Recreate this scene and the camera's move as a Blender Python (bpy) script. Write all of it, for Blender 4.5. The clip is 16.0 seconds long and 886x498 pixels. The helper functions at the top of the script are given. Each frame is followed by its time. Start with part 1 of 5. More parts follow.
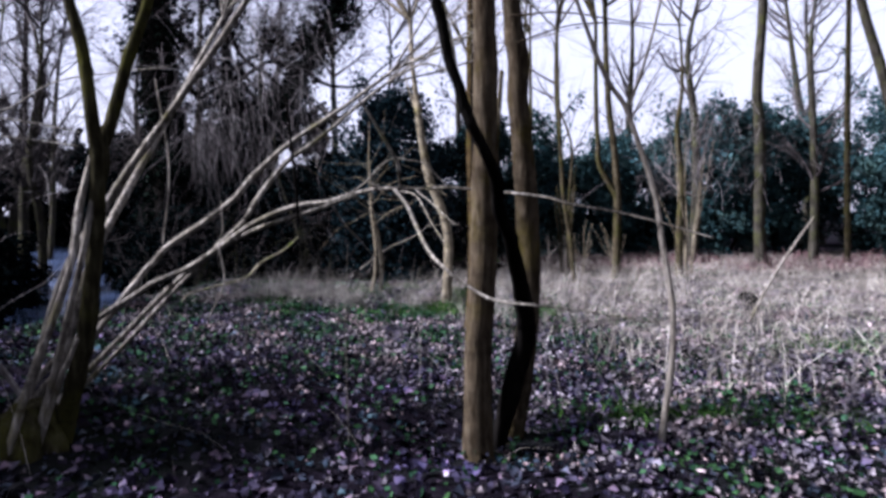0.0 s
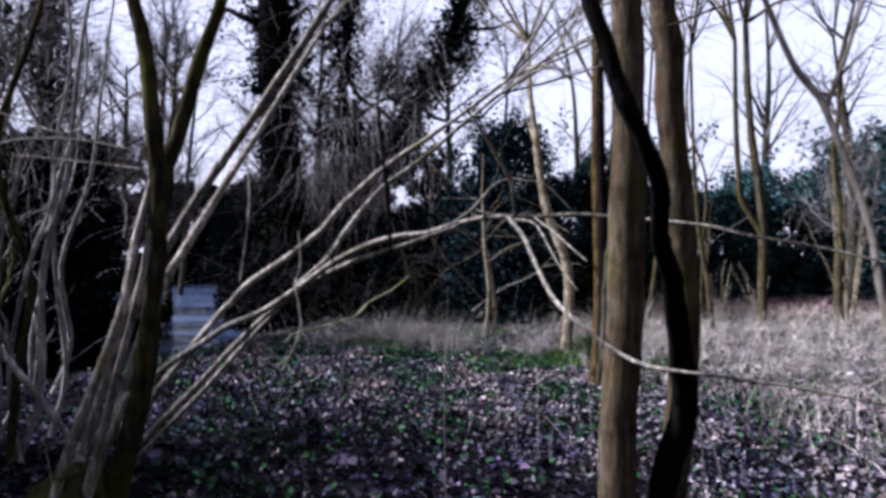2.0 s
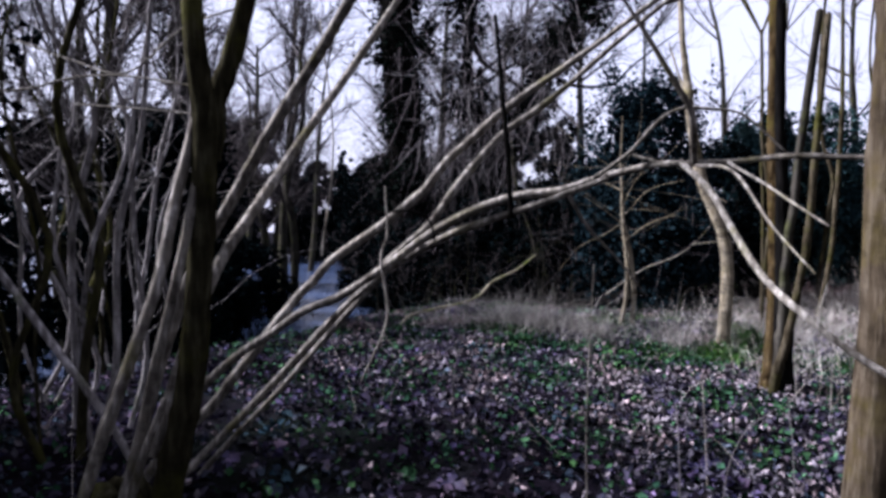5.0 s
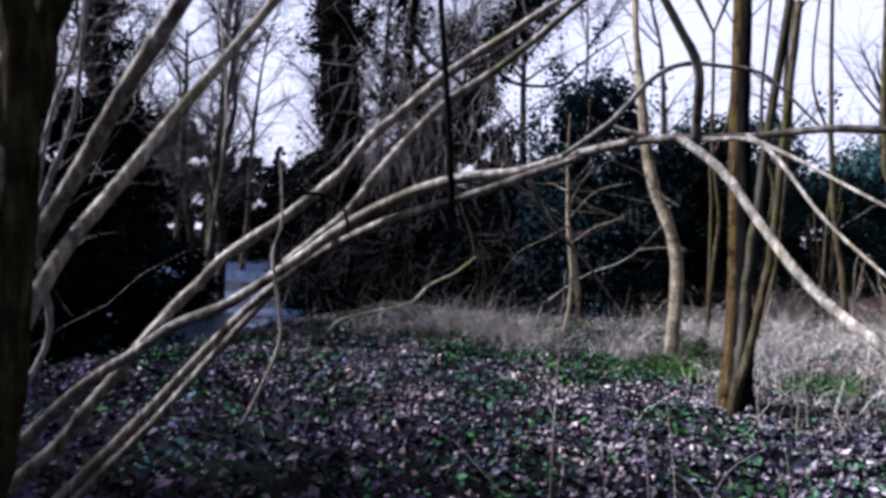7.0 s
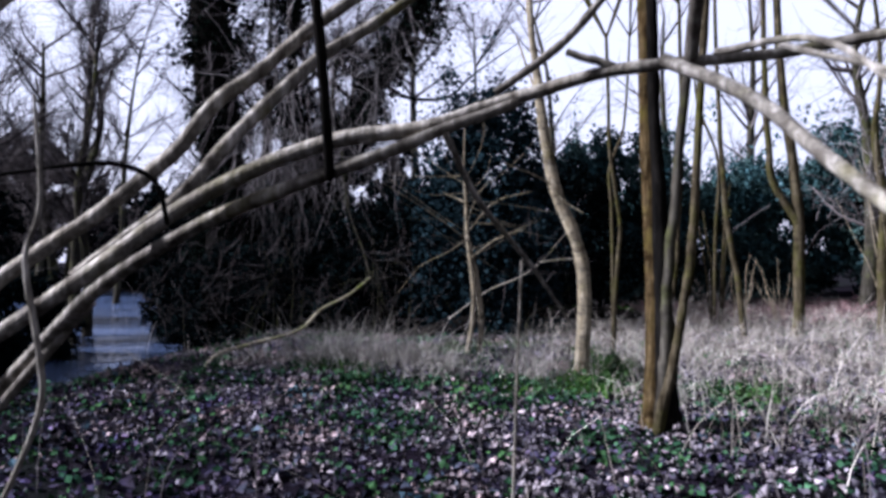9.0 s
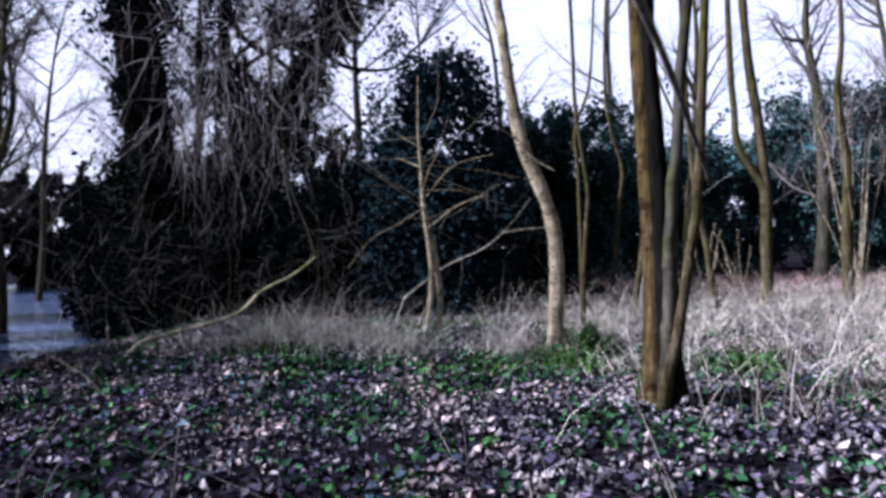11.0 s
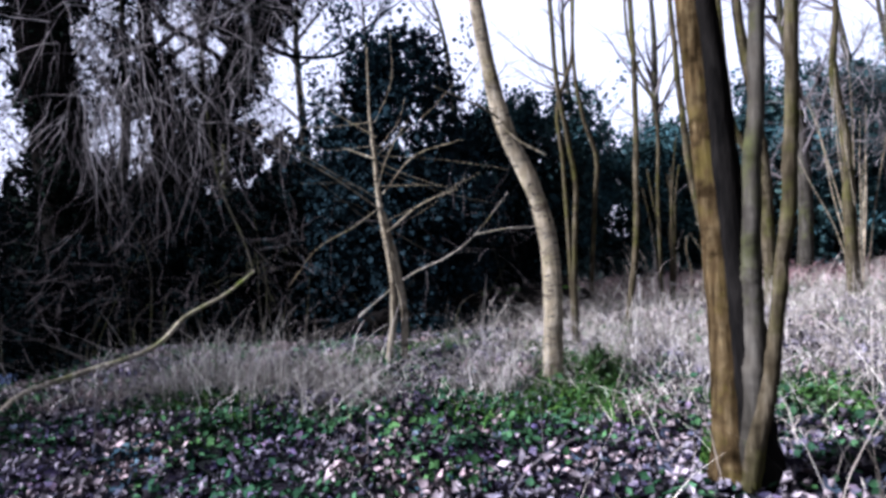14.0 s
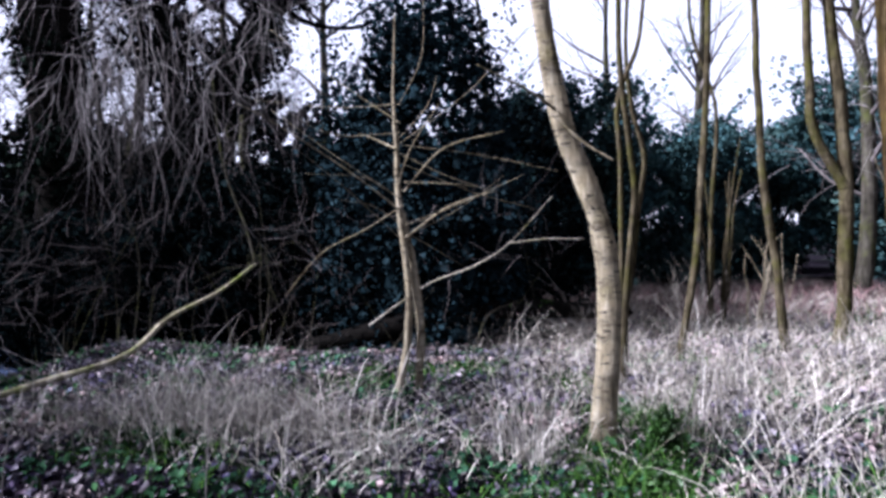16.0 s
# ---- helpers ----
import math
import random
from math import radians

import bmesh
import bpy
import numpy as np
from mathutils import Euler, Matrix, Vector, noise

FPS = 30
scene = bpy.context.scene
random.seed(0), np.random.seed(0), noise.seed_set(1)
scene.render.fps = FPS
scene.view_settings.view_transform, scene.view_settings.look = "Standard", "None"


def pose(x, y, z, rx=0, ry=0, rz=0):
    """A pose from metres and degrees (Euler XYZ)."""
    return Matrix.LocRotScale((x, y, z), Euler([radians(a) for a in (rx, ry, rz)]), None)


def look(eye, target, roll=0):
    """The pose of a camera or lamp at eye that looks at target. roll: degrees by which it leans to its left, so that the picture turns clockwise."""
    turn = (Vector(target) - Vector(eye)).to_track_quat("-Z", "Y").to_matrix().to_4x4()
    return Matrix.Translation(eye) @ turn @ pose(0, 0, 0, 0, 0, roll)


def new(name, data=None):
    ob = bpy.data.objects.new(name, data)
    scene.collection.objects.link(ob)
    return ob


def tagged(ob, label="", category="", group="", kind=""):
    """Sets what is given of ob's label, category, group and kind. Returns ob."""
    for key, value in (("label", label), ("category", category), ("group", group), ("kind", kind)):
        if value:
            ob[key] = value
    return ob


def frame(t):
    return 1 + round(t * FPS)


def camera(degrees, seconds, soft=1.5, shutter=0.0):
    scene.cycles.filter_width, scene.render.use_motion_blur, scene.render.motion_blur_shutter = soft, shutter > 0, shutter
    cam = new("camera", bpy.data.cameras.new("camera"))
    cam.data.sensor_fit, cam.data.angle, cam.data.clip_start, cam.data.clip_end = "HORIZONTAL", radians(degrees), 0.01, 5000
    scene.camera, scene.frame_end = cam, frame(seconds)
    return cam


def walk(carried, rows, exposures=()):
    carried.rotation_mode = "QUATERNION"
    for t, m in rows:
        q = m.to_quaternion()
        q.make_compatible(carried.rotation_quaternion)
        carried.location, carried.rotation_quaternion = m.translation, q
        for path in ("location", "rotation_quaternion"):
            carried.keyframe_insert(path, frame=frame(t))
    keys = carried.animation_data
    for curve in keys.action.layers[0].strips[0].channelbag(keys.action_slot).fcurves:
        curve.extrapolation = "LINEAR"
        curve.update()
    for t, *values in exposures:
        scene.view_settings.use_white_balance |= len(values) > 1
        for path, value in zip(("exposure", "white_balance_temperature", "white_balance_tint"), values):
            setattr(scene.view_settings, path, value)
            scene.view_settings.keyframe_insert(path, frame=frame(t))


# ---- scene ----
cam = camera(65.3, 16.0, soft=3.3, shutter=0.5)
METRES, EYE, TILT, LEAN, TURN = 7.389, 1.58, 0.0, 0.0, 0.0
ROWS = [
    (0.0, 0.0, 0.0, 0.0, -0.01, -3.03, 0.27),
    (0.5, -0.0013, 0.0317, -0.0015, 1.64, -2.01, -0.11),
    (1.0, -0.0026, 0.0666, -0.0042, 3.96, -0.92, -0.22),
    (1.5, -0.0039, 0.0998, -0.0053, 6.56, -0.4, -0.06),
    (2.0, -0.0078, 0.1361, -0.005, 9.53, 0.3, -0.01),
    (2.5, -0.013, 0.1649, -0.0051, 12.44, 1.05, 0.11),
    (3.0, -0.0201, 0.1921, -0.0066, 16.3, 1.29, 0.15),
    (3.5, -0.0273, 0.2163, -0.0096, 18.92, 0.56, 0.74),
    (6.0, -0.0517, 0.3362, -0.0148, 19.63, -1.89, -0.86),
    (6.5, -0.0598, 0.3611, -0.0159, 17.68, -1.78, -1.56),
    (7.0, -0.0668, 0.3876, -0.0181, 15.01, -1.21, -1.65),
    (7.5, -0.0708, 0.412, -0.019, 11.98, -0.71, -0.54),
    (8.0, -0.0751, 0.4412, -0.0214, 9.03, -0.34, 0.07),
    (8.5, -0.0794, 0.4644, -0.0236, 7.21, 0.44, 0.36),
    (9.0, -0.0886, 0.4897, -0.0293, 6.25, 0.77, 0.4),
    (9.5, -0.0987, 0.5168, -0.0374, 5.65, 0.13, 0.41),
    (12.0, -0.1307, 0.6721, -0.0715, -0.75, -0.09, 2.39),
    (12.5, -0.1363, 0.7053, -0.071, -1.17, 0.93, 2.51),
    (13.0, -0.1382, 0.7411, -0.067, -1.77, 1.68, 3.08),
    (13.5, -0.1375, 0.7752, -0.0619, -2.43, 1.17, 3.63),
    (14.0, -0.1363, 0.8144, -0.0537, -2.18, -0.17, 3.9),
    (14.5, -0.1351, 0.8504, -0.0458, -1.37, -1.07, 3.76),
    (15.0, -0.1371, 0.8917, -0.0368, -0.85, -1.99, 2.83),
    (15.5, -0.1389, 0.9319, -0.0283, -0.56, -2.45, 1.61),
    (16.0, -0.1397, 0.9724, -0.0198, -0.49, -1.58, 0.5),
]
walk(cam, [(t, pose(0, 0, EYE, TILT, LEAN, TURN) @ pose(METRES * x, METRES * y, METRES * z, 90 + pitch, roll, yaw)) for t, x, y, z, yaw, pitch, roll in ROWS],
     exposures=[(0.0, 2.98, 5400, 22), (3.0, 2.95, 5380, 22), (7.0, 2.98, 5380, 22), (9.5, 3.0, 5320, 20), (12.0, 3.15, 5280, 20), (16.0, 3.4, 5330, 21)])

# ---- world, sun, exposure ----
world = bpy.data.worlds.new("world")
scene.world = world
world.use_nodes = True
wn = world.node_tree.nodes
sky = wn.new("ShaderNodeTexSky")
sky.sky_type = "NISHITA"
sky.sun_disc = False
SUN_AZ, SUN_EL = 262.0, 40.0          # compass bearing (from +y, clockwise) and height of the veiled sun
sky.sun_elevation, sky.sun_rotation = radians(SUN_EL), radians(SUN_AZ)
sky.dust_density, sky.air_density, sky.ozone_density = 6.0, 1.0, 1.5
wl = world.node_tree.links
wl.new(sky.outputs[0], wn["Background"].inputs[0])
wn["Background"].inputs[1].default_value = 0.006
veil = wn.new("ShaderNodeBackground")            # the even cloud veil over the whole sky
veil.inputs[0].default_value, veil.inputs[1].default_value = (1.0, 0.955, 0.975, 1), 0.124
both = wn.new("ShaderNodeAddShader")
wl.new(wn["Background"].outputs[0], both.inputs[0])
wl.new(veil.outputs[0], both.inputs[1])
wl.new(both.outputs[0], wn["World Output"].inputs[0])

sun = new("sun", bpy.data.lights.new("sun", "SUN"))
sun.data.energy, sun.data.angle, sun.data.color = 3.6, radians(8), (1.0, 0.95, 0.89)
_d = Vector((math.sin(radians(SUN_AZ)) * math.cos(radians(SUN_EL)), math.cos(radians(SUN_AZ)) * math.cos(radians(SUN_EL)), math.sin(radians(SUN_EL))))
sun.matrix_world = look(_d * 30, (0, 0, 0))

# ---- materials ----


def nodes_of(name, rough=0.8, gloss=0.15):
    m = bpy.data.materials.new(name)
    m.use_nodes = True
    nt = m.node_tree
    b = nt.nodes["Principled BSDF"]
    b.inputs["Roughness"].default_value = rough
    b.inputs["Specular IOR Level"].default_value = gloss
    return m, nt, b


def ramp(nt, fac, stops):
    r = nt.nodes.new("ShaderNodeValToRGB")
    el = r.color_ramp.elements
    while len(el) < len(stops):
        el.new(0.5)
    for e, (p, c) in zip(el, stops):
        e.position, e.color = p, (*c, 1)
    nt.links.new(fac, r.inputs[0])
    return r.outputs[0]


def noise_tex(nt, vec, scale, detail=4.0, rough=0.6, stretch=(1, 1, 1)):
    mp = nt.nodes.new("ShaderNodeMapping")
    mp.inputs["Scale"].default_value = stretch
    nt.links.new(vec, mp.inputs[0])
    n = nt.nodes.new("ShaderNodeTexNoise")
    n.inputs["Scale"].default_value, n.inputs["Detail"].default_value, n.inputs["Roughness"].default_value = scale, detail, rough
    nt.links.new(mp.outputs[0], n.inputs[0])
    return n.outputs[0]


def mix(nt, fac, a, b, how="MIX"):
    m = nt.nodes.new("ShaderNodeMix")
    m.data_type, m.blend_type = "RGBA", how
    for sock, val in ((m.inputs[0], fac), (m.inputs[6], a), (m.inputs[7], b)):
        if isinstance(val, (int, float)):
            sock.default_value = val
        elif isinstance(val, tuple):
            sock.default_value = (*val, 1)
        else:
            nt.links.new(val, sock)
    return m.outputs[2]


def bump(nt, b, height, strength, dist=0.01):
    n = nt.nodes.new("ShaderNodeBump")
    n.inputs["Strength"].default_value, n.inputs["Distance"].default_value = strength, dist
    nt.links.new(height, n.inputs["Height"])
    nt.links.new(n.outputs[0], b.inputs["Normal"])


def bark(name, dark, mid, pale, moss=None, moss_amount=0.5, spots=None, fine=28.0, rough=0.85, bands=0.0):
    """Bark: streaks along the stem, blotches, algae or moss in patches, lenticel spots where wanted."""
    m, nt, b = nodes_of(name, rough, 0.0)
    co = nt.nodes.new("ShaderNodeTexCoord").outputs["Object"]
    streak = noise_tex(nt, co, fine, 6, 0.65, (1, 1, 0.16))
    blot = noise_tex(nt, co, 3.5, 3, 0.6)
    c = ramp(nt, streak, [(0.28, dark), (0.5, mid), (0.72, pale)])
    shade = ramp(nt, blot, [(0.3, (0.6, 0.6, 0.6)), (0.65, (1.1, 1.1, 1.1))])
    c = mix(nt, 1.0, c, shade, "MULTIPLY")
    if moss:
        mo = noise_tex(nt, co, 2.3, 5, 0.7)
        f = ramp(nt, mo, [(0.62 - 0.25 * moss_amount, (0, 0, 0)), (0.8 - 0.25 * moss_amount, (1, 1, 1))])
        c = mix(nt, f, c, moss)
    if spots:
        v = noise_tex(nt, co, 22.0, 2, 0.5, (0.6, 0.6, 2.2))
        f = ramp(nt, v, [(0.6, (0, 0, 0)), (0.66, (1, 1, 1))])
        c = mix(nt, f, c, spots)
    if bands:
        rings = noise_tex(nt, co, 6.0, 5, 0.7, (0.7, 0.7, 1.5))
        c = mix(nt, bands, c, ramp(nt, rings, [(0.36, (0.25, 0.23, 0.22)), (0.5, (1, 1, 1)), (0.68, (1.25, 1.2, 1.12))]), "MULTIPLY")
    nt.links.new(c, b.inputs["Base Color"])
    bump(nt, b, streak, 0.9, 0.014)
    return m


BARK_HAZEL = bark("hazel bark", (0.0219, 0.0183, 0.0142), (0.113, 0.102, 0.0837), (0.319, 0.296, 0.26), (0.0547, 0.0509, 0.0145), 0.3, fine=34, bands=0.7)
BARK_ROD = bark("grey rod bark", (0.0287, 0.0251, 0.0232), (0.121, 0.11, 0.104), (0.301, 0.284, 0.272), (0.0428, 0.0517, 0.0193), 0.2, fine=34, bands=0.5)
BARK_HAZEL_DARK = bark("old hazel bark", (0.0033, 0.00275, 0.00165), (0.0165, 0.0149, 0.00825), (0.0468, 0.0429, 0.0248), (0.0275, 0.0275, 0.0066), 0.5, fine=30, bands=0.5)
BARK_TWIN = bark("ribbed tan bark", (0.00825, 0.00605, 0.00376), (0.0339, 0.026, 0.0166), (0.0657, 0.0547, 0.0376), (0.032, 0.0256, 0.00676), 0.4, fine=40, bands=0.5)
BARK_BLACK = bark("near-black bark", (0.0013, 0.0013, 0.0013), (0.00324, 0.00291, 0.0026), (0.00729, 0.00648, 0.00567), fine=24)
BARK_MAIN = bark("brown plated bark", (0.00414, 0.00276, 0.00138), (0.0235, 0.0159, 0.00724), (0.0552, 0.0414, 0.0207), (0.031, 0.0255, 0.00621), 0.5, fine=30, bands=0.9)
BARK_SPOT = bark("pale spotted bark", (0.0529, 0.0433, 0.0275), (0.132, 0.112, 0.0761), (0.212, 0.188, 0.143), (0.081, 0.0702, 0.0297), 0.3, (0.019, 0.0169, 0.0138), fine=22, bands=0.8)
BARK_POLE = bark("algae tinted pole bark", (0.00744, 0.00589, 0.00372), (0.0279, 0.0229, 0.0136), (0.062, 0.0521, 0.0347), (0.026, 0.026, 0.0062), 0.55, fine=26, bands=0.6)
BARK_WHITE = bark("bleached bark", (0.0678, 0.0558, 0.0424), (0.142, 0.126, 0.102), (0.23, 0.21, 0.182), None, 0.3, fine=30, bands=0.5)
BARK_FAR = bark("grey winter bark", (0.009, 0.00788, 0.00638), (0.0225, 0.0203, 0.0158), (0.045, 0.0413, 0.033), (0.0263, 0.0285, 0.00975), 0.5, fine=14, bands=0.5)
BARK_MOSS = bark("mossy dead wood", (0.0427, 0.0359, 0.0239), (0.137, 0.12, 0.0855), (0.257, 0.232, 0.188), (0.0513, 0.064, 0.012), 0.6, fine=24, bands=0.6)


def leafy(name, stops, rough=0.5, big=1.2, gloss=0.0, tint=None, deep=0.4):
    """Leaf colour from a random value of each leaf, with broad patches across the mass."""
    m, nt, b = nodes_of(name, rough, gloss)
    g = nt.nodes.new("ShaderNodeNewGeometry")
    co = nt.nodes.new("ShaderNodeTexCoord").outputs["Object"]
    c = ramp(nt, g.outputs["Random Per Island"], stops)
    patch = ramp(nt, noise_tex(nt, co, big, 3, 0.6), [(0.36, (deep, deep, deep)), (0.64, (1.75 - deep, 1.75 - deep, 1.75 - deep))])
    c = mix(nt, 1.0, c, patch, "MULTIPLY")
    if tint:
        c = mix(nt, 1.0, c, ramp(nt, noise_tex(nt, co, 1.3, 4, 0.65), tint), "MULTIPLY")
    grain = ramp(nt, noise_tex(nt, co, 60, 3, 0.6), [(0.3, (0.75, 0.75, 0.75)), (0.7, (1.15, 1.15, 1.15))])
    c = mix(nt, 1.0, c, grain, "MULTIPLY")
    nt.links.new(c, b.inputs["Base Color"])
    return m


# ivy and evergreen colours carry the undergrowth's deep shade, far below real leaves
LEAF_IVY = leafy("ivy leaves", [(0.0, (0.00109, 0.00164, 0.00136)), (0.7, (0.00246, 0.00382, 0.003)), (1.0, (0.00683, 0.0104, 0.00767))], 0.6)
LEAF_HOLLY = leafy("shade-dark evergreen leaves", [(0.0, (0.00134, 0.00222, 0.00238)), (0.65, (0.00222, 0.00372, 0.00394)), (1.0, (0.00407, 0.00669, 0.00706))], 0.6)
LEAF_TEAL = leafy("blue-green holly leaves", [(0.0, (0.00322, 0.00645, 0.00806)), (0.6, (0.00581, 0.011, 0.0133)), (1.0, (0.011, 0.0194, 0.0226))], 0.6, big=0.9)
LEAF_BROAD = leafy("fresh broad green leaves", [(0.0, (0.0066, 0.0176, 0.0033)), (0.6, (0.0143, 0.0385, 0.00605)), (1.0, (0.0275, 0.0633, 0.011))], 0.5, big=4.0, gloss=0.1)
LEAF_LITTER = leafy("bleached fallen leaves", [(0.0, (0.045, 0.0409, 0.0436)), (0.4, (0.09, 0.0828, 0.0863)), (0.75, (0.14, 0.126, 0.129)), (1.0, (0.184, 0.164, 0.164))], 0.6, big=2.6, deep=0.3, tint=[(0.36, (0.85, 0.86, 1.1)), (0.5, (1.0, 0.98, 1.0)), (0.64, (1.2, 0.98, 0.94))])
# the violet and teal tone of shaded ground is put into these leaves
LEAF_DARK = leafy("dark bluish fallen leaves", [(0.0, (0.00689, 0.0067, 0.00996)), (0.5, (0.0201, 0.0187, 0.0259)), (0.85, (0.046, 0.0397, 0.0517)), (1.0, (0.107, 0.0812, 0.0919))], 0.5, big=2.2, deep=0.15, tint=[(0.36, (0.85, 0.8, 1.3)), (0.5, (1.05, 0.97, 1.03)), (0.64, (0.5, 1.05, 1.0))])
LEAF_LAUREL = leafy("grey-green laurel leaves", [(0.0, (0.01, 0.0195, 0.0215)), (0.6, (0.02, 0.037, 0.04)), (1.0, (0.043, 0.07, 0.074))], 0.5, big=0.6, tint=[(0.35, (0.75, 1.0, 1.1)), (0.65, (1.1, 1.05, 0.85))])
LEAF_GREEN = leafy("ground ivy leaves", [(0.0, (0.00556, 0.0128, 0.00728)), (0.6, (0.0143, 0.0313, 0.0174)), (1.0, (0.0373, 0.0713, 0.0381))], 0.6, tint=[(0.4, (0.8, 0.95, 1.0)), (0.62, (1.1, 1.2, 0.75))])
GRASS_DRY = leafy("dry grass", [(0.0, (0.0541, 0.0457, 0.0365)), (0.5, (0.184, 0.162, 0.134)), (1.0, (0.358, 0.329, 0.286))], 0.7)
STRAW = leafy("bleached straw", [(0.0, (0.12, 0.108, 0.092)), (0.5, (0.26, 0.24, 0.21)), (1.0, (0.45, 0.42, 0.38))], 0.75)
GRASS_GREEN = leafy("green grass", [(0.0, (0.00717, 0.0171, 0.00375)), (0.6, (0.0179, 0.0427, 0.00751)), (1.0, (0.0478, 0.0909, 0.0188))], 0.6)
BRACKEN = leafy("dead red-brown bracken", [(0.0, (0.0228, 0.0114, 0.0133)), (0.6, (0.076, 0.0418, 0.0456)), (1.0, (0.209, 0.133, 0.125))], 0.8)
VINE = leafy("bleached vine stems", [(0.0, (0.0258, 0.0226, 0.0232)), (0.5, (0.0711, 0.0624, 0.0613)), (1.0, (0.193, 0.179, 0.174))], 0.8)
TWIGS = leafy("winter twigs", [(0.0, (0.0173, 0.0144, 0.0144)), (0.6, (0.0403, 0.0346, 0.0331)), (1.0, (0.0808, 0.072, 0.0691))], 0.85)

SOIL, nt, b = nodes_of("dark bluish soil", 0.95, 0.0)
co = nt.nodes.new("ShaderNodeTexCoord").outputs["Object"]
# bluish tone of shaded ground is put into the near-black soil
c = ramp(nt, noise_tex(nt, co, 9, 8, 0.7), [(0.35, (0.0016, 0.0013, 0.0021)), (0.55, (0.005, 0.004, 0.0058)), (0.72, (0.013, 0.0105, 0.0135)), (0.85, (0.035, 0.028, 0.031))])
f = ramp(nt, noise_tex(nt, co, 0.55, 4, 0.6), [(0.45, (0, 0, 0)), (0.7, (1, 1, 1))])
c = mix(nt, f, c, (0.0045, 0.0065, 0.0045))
nt.links.new(c, b.inputs["Base Color"])
bump(nt, b, noise_tex(nt, co, 24, 6, 0.7), 1.0, 0.03)

WATER, nt, b = nodes_of("still pond water", 0.03, 0.5)
# blue base brightens the water in place of missing sky reflection
b.inputs["Base Color"].default_value = (0.03, 0.042, 0.075, 1)
b.inputs["IOR"].default_value = 1.33
co = nt.nodes.new("ShaderNodeTexCoord").outputs["Object"]
swell = noise_tex(nt, co, 1.6, 2, 0.5, (0.5, 1.0, 1))
bump(nt, b, mix(nt, 0.35, swell, noise_tex(nt, co, 6.0, 2, 0.5, (0.5, 1.0, 1))), 0.9, 0.14)

# ---- builders ----


def mesh_of(name, verts, faces, mat, smooth=True):
    me = bpy.data.meshes.new(name)
    me.from_pydata([tuple(v) for v in verts], [], faces)
    me.materials.append(mat)
    if smooth:
        me.polygons.foreach_set("use_smooth", [True] * len(me.polygons))
    me.update()
    return me


def thing(name, base, label, category, group="", kind=""):
    ob = new(name)
    ob.empty_display_size = 0.2
    ob.location = base
    return tagged(ob, label, category, group, kind)


def part(name, verts, faces, mat, parent, label="", kind=""):
    """One mesh under a thing; verts in world places."""
    v = np.asarray(verts, float) - np.array(parent.location)
    ob = new(name, mesh_of(name, v, faces, mat))
    ob.parent = parent
    return tagged(ob, label, "", "", kind)


def spline(pts, per):
    p = np.array(pts, float)
    p = np.vstack([2 * p[0] - p[1], p, 2 * p[-1] - p[-2]])
    out = []
    for i in range(1, len(p) - 2):
        a, b2, c2, d = p[i - 1:i + 3]
        for s in np.arange(per) / per:
            out.append(0.5 * (2 * b2 + (c2 - a) * s + (2 * a - 5 * b2 + 4 * c2 - d) * s * s + (3 * b2 - a - 3 * c2 + d) * s ** 3))
    out.append(p[-2])
    return np.array(out)


def tube(pts, radii, sides=10, per=6, rough=0.06, seed=0, flare=0.0):
    """A stem along control places, its radius running through radii, with uneven girth and a closed tip."""
    rng = np.random.default_rng(seed)
    path = spline(pts, per) if len(pts) > 2 or per > 1 else np.array(pts, float)
    n = len(path)
    s = np.linspace(0, 1, n)
    rad = np.interp(s, np.linspace(0, 1, len(radii)), radii)
    few = max(4, n // 5)
    rad = rad * (1 + 0.4 * rough * np.interp(s, np.linspace(0, 1, few), rng.normal(0, 1, few)))
    # slight kinks and knots
    wob = np.stack([np.interp(s, np.linspace(0, 1, few), rng.normal(0, 1, few)) for _ in range(3)], 1)
    path = path + wob * (np.minimum(rad, 0.03) * 0.2 * np.minimum(1, np.minimum(s, 1 - s) * 8))[:, None]
    rad = rad * (1 + 0.12 * (rng.random(n) < 0.06) * (rad < 0.06))
    along = np.concatenate([[0], np.cumsum(np.linalg.norm(np.diff(path, axis=0), axis=1))])
    rad = rad * (1 + flare * np.exp(-along / 0.12))
    tang = np.gradient(path, axis=0)
    tang /= np.linalg.norm(tang, axis=1)[:, None] + 1e-9
    u = np.cross(tang[0], (0.3, 0.9, 0.2))
    u /= np.linalg.norm(u)
    verts, faces = [], []
    ang = np.linspace(0, 2 * math.pi, sides, endpoint=False)
    lob = 1 + rough * rng.normal(0, 0.7, sides)
    for i in range(n):
        u = u - tang[i] * (u @ tang[i])
        u /= np.linalg.norm(u)
        v = np.cross(tang[i], u)
        ring = lob * (1 + rough * rng.normal(0, 0.2, sides)) * rad[i]
        verts.extend(path[i] + (np.cos(ang) * ring)[:, None] * u + (np.sin(ang) * ring)[:, None] * v)
        if i:
            a = (i - 1) * sides
            faces.extend((a + k, a + (k + 1) % sides, a + sides + (k + 1) % sides, a + sides + k) for k in range(sides))
    verts.append(path[-1] + tang[-1] * rad[-1])
    e = (n - 1) * sides
    faces.extend((e + k, e + (k + 1) % sides, len(verts) - 1) for k in range(sides))
    return verts, faces


def joined(pieces):
    verts, faces = [], []
    for v, f in pieces:
        o = len(verts)
        verts.extend(v)
        faces.extend(tuple(i + o for i in q) for q in f)
    return verts, faces


